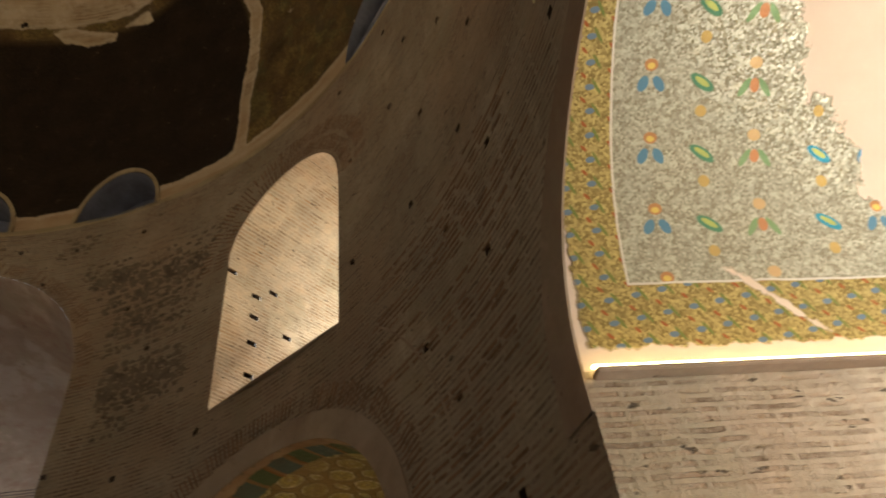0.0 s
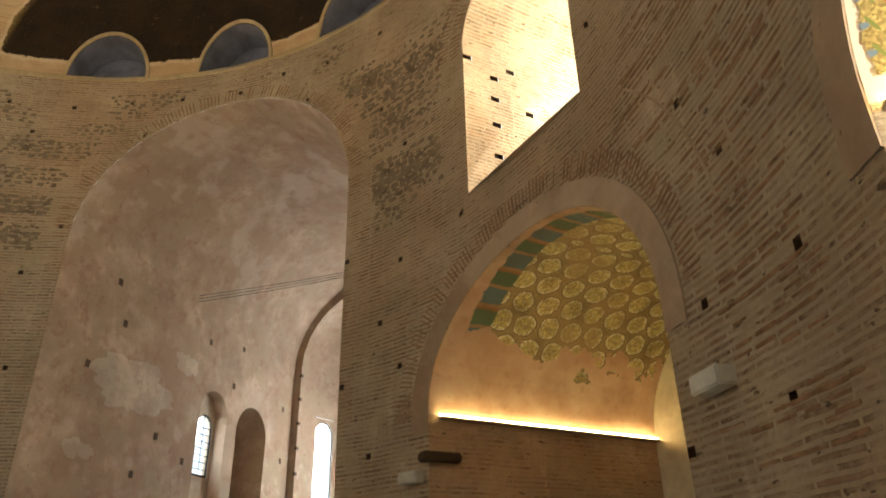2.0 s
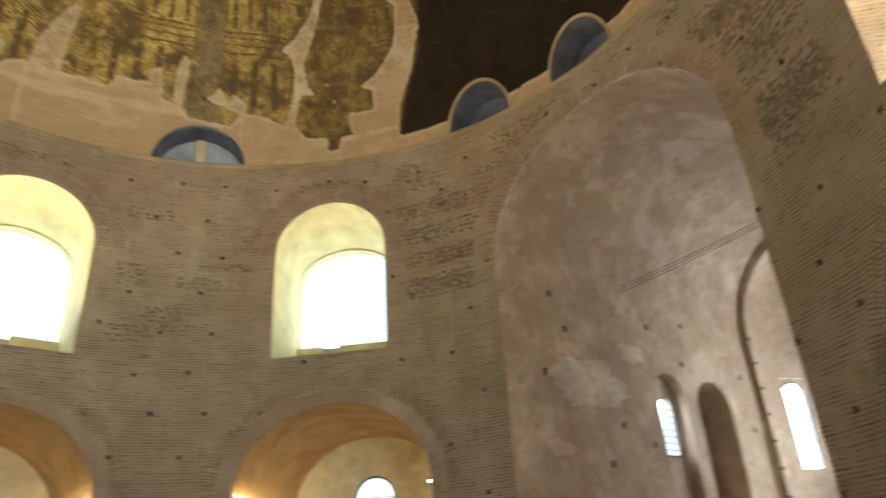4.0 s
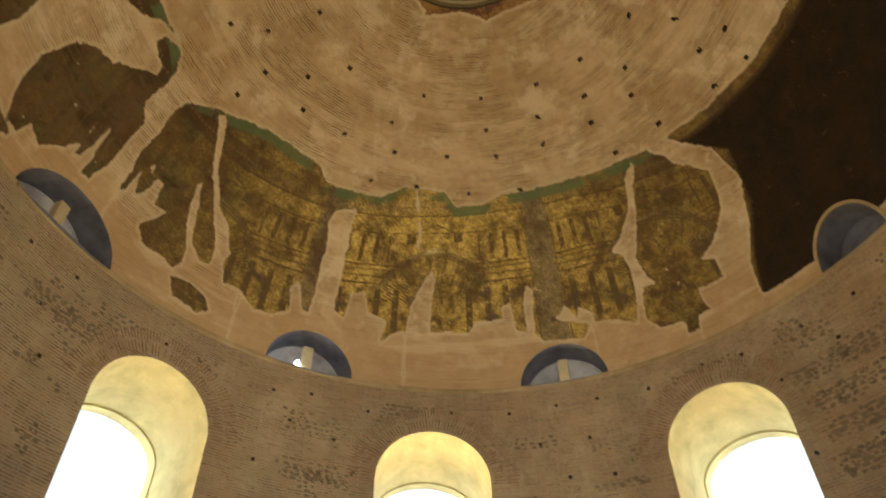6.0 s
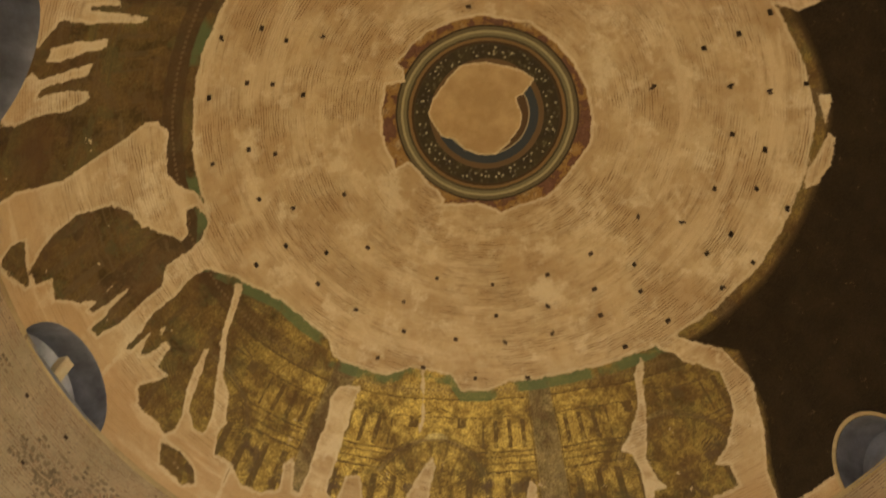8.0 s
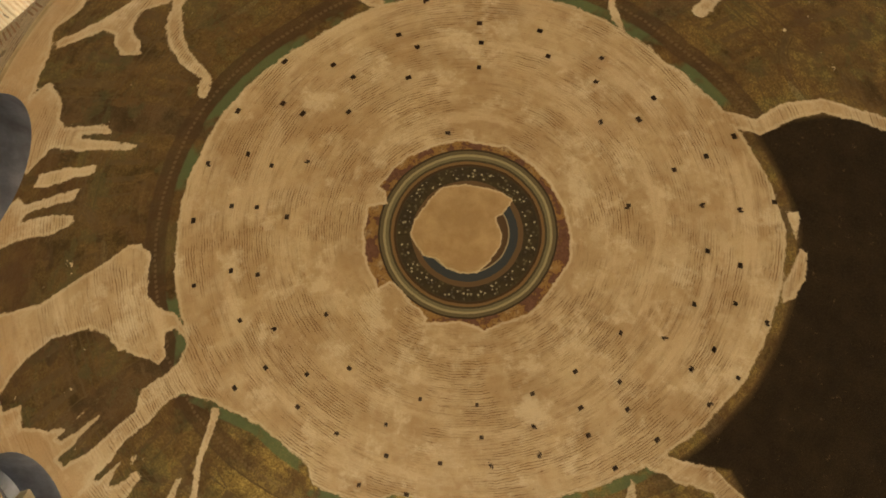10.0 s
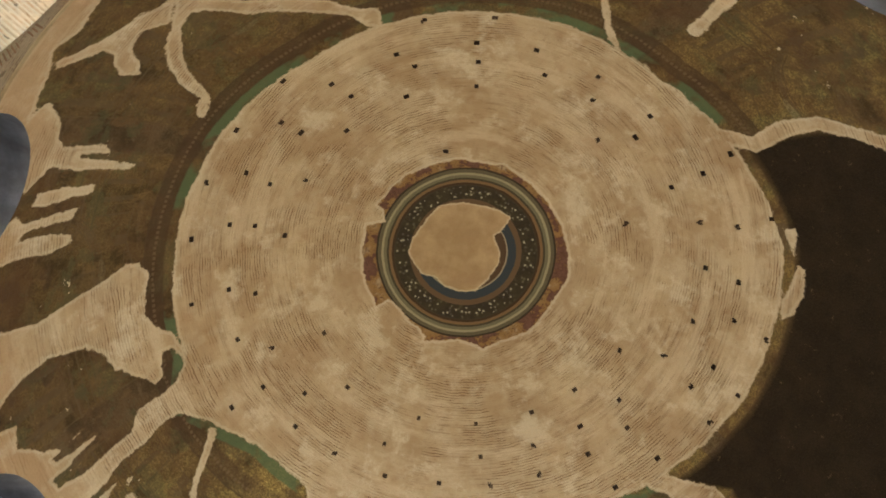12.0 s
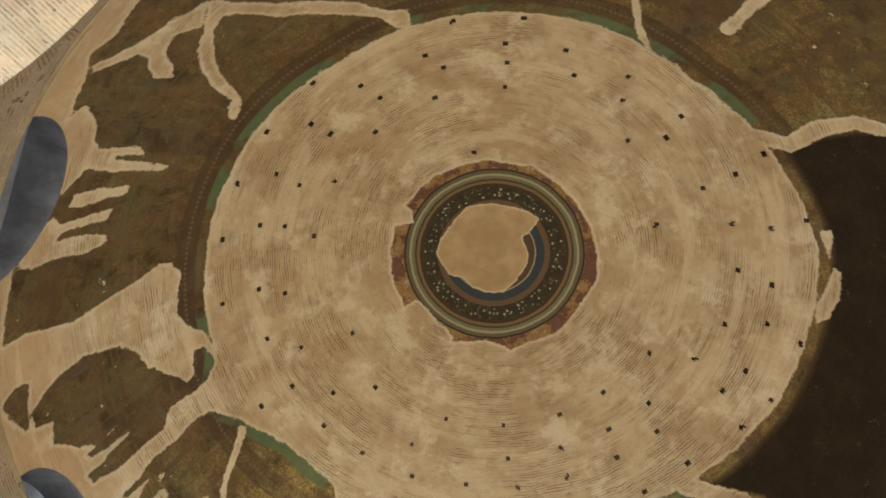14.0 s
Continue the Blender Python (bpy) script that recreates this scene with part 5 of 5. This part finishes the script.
side_panel("wall_sanctuary_slit", 16.87, 20.3, 0.0, 9.1, (19.0, 0.8, 2.4, 7.35), 0.45, MAT_PLASTER)
side_panel("wall_slit_back", 18.15, 19.85, 2.3, 8.3, (19.25, 0.46, 5.4, 7.0), 0.4, MAT_PALE, EW + 0.45)
side_panel("wall_sanctuary_niche", 20.3, 24.5, 0.0, 9.1, (21.5, 1.05, 0.0, 7.1), 1.3, MAT_PLASTER)
bm = box(2.6, 0.2, 9, 21.5, EW + 1.4, 4.5)
ob = new("wall_niche_back", bm_mesh("wall_niche_back", bm, MAT_PLASTER))
tagged(ob, "back of a tall plastered niche", "wall", kind="structure")


def arched_window(name, m, half, height, bars, label, surround=False):
    """A glazed window in an arched opening, its foot at the origin: frame, glass, iron bars. Local x across, z up, y inward."""
    root = new(name)
    root.matrix_basis = m
    tagged(root, label, "window", kind="structure")
    spring = height - half
    line = outline(half, 0.0, spring, half, 16, 2)
    bm = bmesh.new()
    rings = []
    for grow, y in ((0, 0), (-0.06, 0), (-0.06, 0.06), (0, 0.06)):
        sc = (half + grow) / half
        rings.append([bm.verts.new((u * sc, y, max(0.0, z if z < spring else spring + (z - spring) * sc) + (0.0 if z > 0.01 else -grow))) for u, z, _ in line])
    for r0, r1 in zip(rings, rings[1:] + rings[:1]):
        for i in range(len(line)):
            j = (i + 1) % len(line)
            bm.faces.new((r0[i], r0[j], r1[j], r1[i]))
    part("window_frame", bm, MAT_IRON, root)
    bm = bmesh.new()
    bm.faces.new([bm.verts.new((u * 0.97, 0.03, z)) for u, z, _ in line])
    glass = part("pane", bm, MAT_GLASS, root)
    glass.visible_shadow = False
    if surround:
        bm = bmesh.new()
        us = [half * math.cos(math.pi * k / 16) for k in range(17)]
        for a, b in zip(us, us[1:]):
            ha, hb = (spring + half * math.sqrt(max(0, 1 - (x / half) ** 2)) for x in (a, b))
            bm.faces.new([bm.verts.new((x, 0.07, z)) for x, z in ((a, ha), (b, hb), (b, height + 0.15), (a, height + 0.15))])
        part("surround", bm, MAT_PLASTER, root, "plastered head of the opening")
    for k in range(1, bars + 1):
        z = spring * k / bars
        part("glazing_bar", rod((-half, 0.05, z), (half, 0.05, z), 0.016, 6), MAT_IRON, root)
    part("glazing_bar", rod((0, 0.05, 0), (0, 0.05, height), 0.014, 6), MAT_IRON, root)
    return root


arched_window("window_1", Matrix.Translation((19.25, EW + 0.56, 5.42)) @ Matrix.Rotation(math.pi, 4, "Z"), 0.46, 2.05, 7, "slender arched window with iron glazing bars")
# only the first comes into view; the other two are added for light
for k, a in enumerate((67.5, 0, -67.5)):
    n = Vector((math.cos(radians(a)), math.sin(radians(a)), 0))
    m = Matrix.Translation(Vector((R + ED + 0.5, 0, 5.05)) + n * 3.8) @ Matrix.Rotation(radians(a + 90), 4, "Z")
    arched_window("window_%d" % (2 + k), m, 0.54, 3.55, 7, "tall arched apse window in an iron frame", True)
for k, az in enumerate(b for b in BAYS if b not in (0, 270, 315)):
    n, l = axes(az)
    m = Matrix.Translation(n * (R + BD + 0.3) + Vector((0, 0, 2.2))) @ Matrix.Rotation(radians(az + 90), 4, "Z")
    arched_window("window_%d" % (5 + k), m, 0.73, 3.5, 5, "arched window with a dark frame in the end wall of a bay")

# three thin cables sag along the sanctuary vault
for k in range(3):
    curve = bpy.data.curves.new("cable", "CURVE")
    curve.dimensions, curve.bevel_depth = "3D", 0.012
    sp = curve.splines.new("POLY")
    sp.points.add(12)
    for i in range(13):
        f = i / 12
        sp.points[i].co = (17.21 + 6.18 * f, 3.91 - 2.98 * f, 11.00 + 3.24 * f - 0.06 * math.sin(math.pi * f) - 0.11 * k, 1)
    curve.materials.append(MAT_IRON)
    tagged(new("cable", curve), "thin dark cable hung below the vault", "cable", "cables")


# ---- raised plaster lips round the arches ----
def arch_band(name, az, half, spring, rise, width, proud, mat, label, foot=None, ks=range(41)):
    line = [(-math.cos(math.pi * k / 40), math.sin(math.pi * k / 40)) for k in ks]
    path = [(half * c, spring + rise * s, (half + width) * c, spring + (rise + width) * s) for c, s in line]
    if foot is not None:
        path = [(-half, foot, -half - width, foot)] + path + [(half, foot, half + width, foot)]
    verts, faces = [], []
    for u0, z0, u1, z1 in path:
        for u, z, d in ((u0, z0, -0.05), (u0, z0, proud), (u1, z1, proud), (u1, z1, -0.05)):
            r = drum_radius(z) - d
            a = radians(az) + math.asin(max(-1, min(1, u / R)))
            verts.append((r * math.cos(a), r * math.sin(a), z))
    for i in range(len(path) - 1):
        for k in range(3):
            q = 4 * i + k
            faces.append((q, q + 4, q + 5, q + 1))
    ob = new(name, mesh_of(name, verts, faces, [mat], [(v[0] + v[1], v[2]) for v in verts]))
    return tagged(ob, label, "moulding", kind="structure")


for az in BAYS[1:]:
    arch_band("trim_arch", az, bay_size(az)[0] + 0.003, BZ, bay_size(az)[1], 0.42, 0.02, MAT_LIP, "smooth grey plaster lip round the arch of a bay", BZ - 0.35)
for az, w, rise in LUNETTES[:3]:
    arch_band("trim_lunette", az, w + 0.003, ZC + 0.02, rise, 0.1, 0.05, MAT_DRUM_PLASTER, "pale plaster rim of a dark lunette")
arch_band("trim_window", -45.4, 1.703, WZ, 1.7, 0.03, 0.02, MAT_LIP, "thin lip of a window arch")


arch_band("trim_arch_scar", -45, 4.25, BZ, 4.25, 0.035, 0.012, MAT_LIP, "thin pale scar of an older arch on the wall", None, range(2, 12))


# old plaster repairs and putlog holes on the sanctuary's north wall
def repair(x, z, rx, rz, seed):
    rnd = random.Random(seed)
    bm = bmesh.new()
    rim = []
    for k in range(48):
        a = 2 * math.pi * k / 48
        g = 0.72 + 0.28 * noise.noise(Vector((math.cos(a) * 1.6, math.sin(a) * 1.6, seed))) + rnd.uniform(-0.1, 0.1)
        rim.append((x + rx * g * math.cos(a), z + rz * g * math.sin(a)))
    front = [bm.verts.new((px, EW - 0.018, pz)) for px, pz in rim]
    back = [bm.verts.new((px, EW + 0.01, pz)) for px, pz in rim]
    bm.faces.new(front)
    for k in range(48):
        bm.faces.new((front[k], front[(k + 1) % 48], back[(k + 1) % 48], back[k]))
    part("plaster_repair", bm, MAT_PALE, SANCTUARY, "pale hacked plaster repair")


repair(14.8, 7.3, 2.3, 1.15, 4)
repair(17.2, 8.6, 0.8, 0.5, 7)
repair(13.2, 5.2, 0.7, 0.35, 9)
# solid dark boxes stand for these holes; the shade inside is their colour
hole_mesh = bm_mesh("putlog_hole", box(0.16, 0.2, 0.2), MAT_HOLE_SHADE)
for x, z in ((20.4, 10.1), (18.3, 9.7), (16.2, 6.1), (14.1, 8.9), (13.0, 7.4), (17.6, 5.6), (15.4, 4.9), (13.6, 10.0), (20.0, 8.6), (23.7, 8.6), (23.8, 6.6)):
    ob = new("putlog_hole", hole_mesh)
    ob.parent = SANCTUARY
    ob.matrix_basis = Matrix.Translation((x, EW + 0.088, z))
for k in range(7):
    ob = new("putlog_hole", hole_mesh)
    ob.parent = SANCTUARY
    ob.matrix_basis = Matrix.Translation((R + ED + 0.068, 3.72, 4.2 + 1.0 * k)) @ Matrix.Diagonal((1, 0.5, 0.6, 1))


def base_strip():
    """The pale plaster strip along the cornice under the dome."""
    verts, faces = [], []
    for k in range(0, 361):
        a = radians(k)
        for r, z in ((R + 0.02, ZC - 0.1), (R - 0.014, ZC - 0.07), (R - 0.016, ZC + 0.05), (R + 0.0, ZC + 0.09)):
            verts.append((r * math.cos(a), r * math.sin(a), z))
    for k in range(360):
        for j in range(3):
            q = 4 * k + j
            faces.append((q, q + 1, q + 5, q + 4))
    ob = new("trim_cornice", mesh_of("trim_cornice", verts, faces, [MAT_DRUM_PLASTER]))
    tagged(ob, "worn plaster cornice at the springing of the dome", "cornice", kind="structure")


base_strip()

# ---- things on the sills and walls ----
def floodlight(az):
    n, l = axes(az)
    root = new("floodlight")
    tagged(root, "small white floodlight standing on a window sill", "floodlight", "floodlights on the sills")
    bm = box(0.2, 0.5, 0.28, 0, 0, 0.3, 0.03)
    bmesh.ops.rotate(bm, verts=bm.verts, cent=(0, 0, 0.3), matrix=Matrix.Rotation(radians(35), 3, "Y"))
    part("housing", bm, MAT_WHITE, root)
    bm = box(0.02, 0.42, 0.2, -0.105, 0, 0.3, 0.008)
    bmesh.ops.rotate(bm, verts=bm.verts, cent=(0, 0, 0.3), matrix=Matrix.Rotation(radians(35), 3, "Y"))
    part("lamp_glass", bm, MAT_LAMP, root, "glowing lamp glass")
    part("bracket", box(0.06, 0.56, 0.03, 0, 0, 0.015, 0.005), MAT_METAL, root)
    for s in (1, -1):
        part("bracket_arm", box(0.05, 0.02, 0.3, 0, s * 0.27, 0.16, 0.004), MAT_METAL, root)
    return root


first = None
for az, (centre, half) in WINDOWS.items():
    m = bay_matrix(centre, R + 0.32, WS)
    if first is None:
        first = floodlight(centre)
        first.matrix_basis = m
    else:
        copy_thing(first, m)


def marble_block(az, z, sx, sy, sz):
    bm = box(sx, sy, sz, 0, 0, 0, 0.02)
    ob = new("marble_block", bm_mesh("marble_block", bm, MAT_WHITE))
    ob.matrix_basis = bay_matrix(az, R, z)
    tagged(ob, "white marble impost block set into the brick wall", "stone block", "marble blocks")


marble_block(-29.4, 3.52, 0.42, 0.48, 0.2)
marble_block(-62.7, 3.47, 0.42, 0.52, 0.2)
bm = box(0.75, 0.3, 0.16, 11.95, 2.87, 3.84, 0.03)
ob = new("timber_beam", bm_mesh("timber_beam", bm, MAT_WOOD))
ob.matrix_basis = Matrix.Rotation(radians(-45), 4, "Z")
tagged(ob, "dark old timber beam end set into the bay wall", "beam")

# piers that stand in the lunettes, and one small bulb
for az in (68, 111.2, 154.1):
    n, l = axes(az)
    bm = box(0.3, 0.36, 1.25, 0, 0, 0.625, 0.015)
    pier = new("lunette_pier", bm_mesh("lunette_pier", bm, MAT_CREAM))
    pier.matrix_basis = bay_matrix(az, R + 0.5, ZC)
    tagged(pier, "short pale pier standing in a lunette", "pier", "piers in the lunettes")
lamp = new("bulb_lamp")
lamp.matrix_basis = bay_matrix(111.2, R + 0.3, ZC) @ Matrix.Translation((0, 0.35, 0))
tagged(lamp, "small bright cool bulb on a short stem", "lamp")
part("stem", rod((0, 0, 0), (0, 0, 0.25), 0.02), MAT_METAL, lamp)
bm = bmesh.new()
bmesh.ops.create_uvsphere(bm, u_segments=12, v_segments=8, radius=0.1, matrix=Matrix.Translation((0, 0, 0.36)) @ Matrix.Diagonal((1, 1, 1.7, 1)))
part("bulb", bm, MAT_BULB, lamp, "glowing bulb")

# pockets behind the putlog holes of the south-east window, shade put into their colour
n, l = axes(-45.4)
r0 = math.sqrt(R * R - 1.7 ** 2)
for i, h in POCKETS:
    r = r0 + (R + window_depth(-45.4) - r0) * (i + 0.5) / 16
    bm = box(0.2, 0.3, 0.2, 0, 0, 0)
    bmesh.ops.delete(bm, geom=[f for f in bm.faces if f.normal.y < -0.5], context="FACES_ONLY")
    ob = new("putlog_hole", bm_mesh("putlog_hole", bm, MAT_HOLE_SHADE))
    ob.parent = REVEALS[-45.4]
    ob.matrix_basis = Matrix.Translation(n * r + l * (1.7 + 0.151) + Vector((0, 0, h))) @ Matrix.Rotation(radians(-45.4), 4, "Z")

# ---- rubble stones in the drum ----
def blocked(az, z, margin):
    for o in OPENINGS:
        u = abs(R * math.sin(radians(wrap(az - o[0]))))
        if abs(wrap(az - o[0])) < 80 and u < o[1] + margin and z > o[2] - margin:
            w = o[1] + margin
            if z < o[3] + (o[4] + margin) * math.sqrt(max(0, 1 - (u / w) ** 2)):
                return True
    return False


def build_rubble():
    rnd = random.Random(11)
    verts, faces = [], []
    patches = [(rnd.uniform(-180, 180), rnd.choice((9.2, 10.0, 10.8, 11.6, 12.4, 13.2, 14.2)) + rnd.uniform(-0.35, 0.35), rnd.uniform(0.4, 1.3), rnd.randint(2, 6)) for _ in range(230)]
    patches += [(rnd.uniform(-33, -19), rnd.uniform(9.3, 9.9), 1.4, 6) for _ in range(7)] + [(rnd.uniform(-32, -20), rnd.uniform(10.8, 13.2), 0.7, 4) for _ in range(16)]
    patches += [(rnd.uniform(21, 38), z, 1.6, 4) for z in (10.2, 11.1, 12.0, 12.9) for _ in range(4)]
    for paz, pz, wide, rows in patches:
        for row in range(rows):
            s = -wide * rnd.uniform(0.4, 1)
            while s < wide * rnd.uniform(0.7, 1):
                w, h = rnd.uniform(0.09, 0.24), rnd.uniform(0.06, 0.13)
                az, z = paz + math.degrees(s / R), pz + row * 0.15 + rnd.uniform(-0.04, 0.04)
                s += w + rnd.uniform(0.02, 0.14)
                if -100 < wrap(az) < -50 or blocked(az, z, 0.75) or z > ZC - 0.3 or rnd.random() < 0.15:
                    continue
                base = len(verts)
                for d, k in ((-0.02, 1.0), (0.016, 0.8)):
                    for sx, sz in ((-1, -1), (1, -1), (1, 1), (-1, 1)):
                        a = radians(az) + sx * w / 2 * k * rnd.uniform(0.5, 1.15) / R
                        verts.append(((R - d) * math.cos(a), (R - d) * math.sin(a), z + sz * h / 2 * k * rnd.uniform(0.5, 1.2)))
                faces.append((base + 4, base + 5, base + 6, base + 7))
                faces += [(base + e, base + (e + 1) % 4, base + 4 + (e + 1) % 4, base + 4 + e) for e in range(4)]
    ob = new("rubble_stone", mesh_of("rubble_stone", verts, faces, [MAT_STONE]))
    ob.parent = wall_drum
    tagged(ob, "dark rubble stones bedded in the mortar of the wall", kind="stuff")


build_rubble()

# ---- arch bricks, set radially round windows and bays ----
brick_mesh = bm_mesh("brick", box(0.07, 0.036, 0.4, 0, 0, 0, 0.006), MAT_TILE)


def arch_bricks(parent, az, half, spring, rise, rings, first_gap, pitch, rnd, skip=0.1):
    n, l = axes(az)
    for ring in range(rings):
        rad = half + first_gap + 0.2 + ring * 0.45
        count = int(math.pi * rad / pitch)
        for k in range(count + 1):
            th = math.pi * k / count
            u, z = rad * math.cos(th), spring + (rise + rad - half) * math.sin(th)
            if z > ZC - 0.35 or rnd.random() < skip:
                continue
            a = radians(az) + math.asin(u / R)
            out = Vector((math.cos(a), math.sin(a), 0))
            left = Vector((-math.sin(a), math.cos(a), 0))
            up = (left * math.cos(th) + Vector((0, 0, math.sin(th)))).normalized()
            side = up.cross(out)
            ob = new("brick", brick_mesh)
            ob.parent = parent
            m = Matrix((out, side, up)).transposed().to_4x4()
            sc = rnd.uniform(0.75, 1.05)
            ob.matrix_basis = Matrix.Translation(out * (R + 0.026 + rnd.uniform(-0.006, 0.006)) + Vector((0, 0, z))) @ m @ Matrix.Diagonal((1, rnd.uniform(0.8, 1.2), sc, 1))


rnd = random.Random(3)
for az, (centre, half) in WINDOWS.items():
    spring = 12.7 if az == 225 else WZ
    arch_bricks(REVEALS[centre], centre, half, spring, half, 1 if az == 225 else 2, 0.08, 0.105, rnd)
for az in (45, 90, 315):
    arch_bricks(BAY_WALLS[az], az, BW, BZ, BR, 1, 0.46, 0.1, rnd, 0.2)
arch_bricks(SANCTUARY, 0, EW, EZ, EW, 1, 0.05, 0.11, rnd, 0.3)

# courses of bricks left standing proud where the camera passes nearest
course_mesh = bm_mesh("brick", box(0.05, 0.33, 0.042, 0, 0, 0, 0.007), MAT_TILE)
rnd = random.Random(17)
made = 0
while made < 300:
    az0, z0, run = rnd.uniform(-84, -54), 2.6 + 0.1 * rnd.randint(0, 62), rnd.randint(2, 5)
    for k in range(run):
        az = az0 + k * math.degrees(0.38 / R)
        if blocked(az, z0, 1.0) or made >= 300:
            continue
        ob = new("brick", course_mesh)
        ob.parent = wall_drum
        ob.matrix_basis = bay_matrix(az, R + 0.016 + rnd.uniform(-0.004, 0.004), z0 + rnd.uniform(-0.008, 0.008)) @ Matrix.Diagonal((1, rnd.uniform(0.7, 1.1), rnd.uniform(0.8, 1.1), 1))
        made += 1
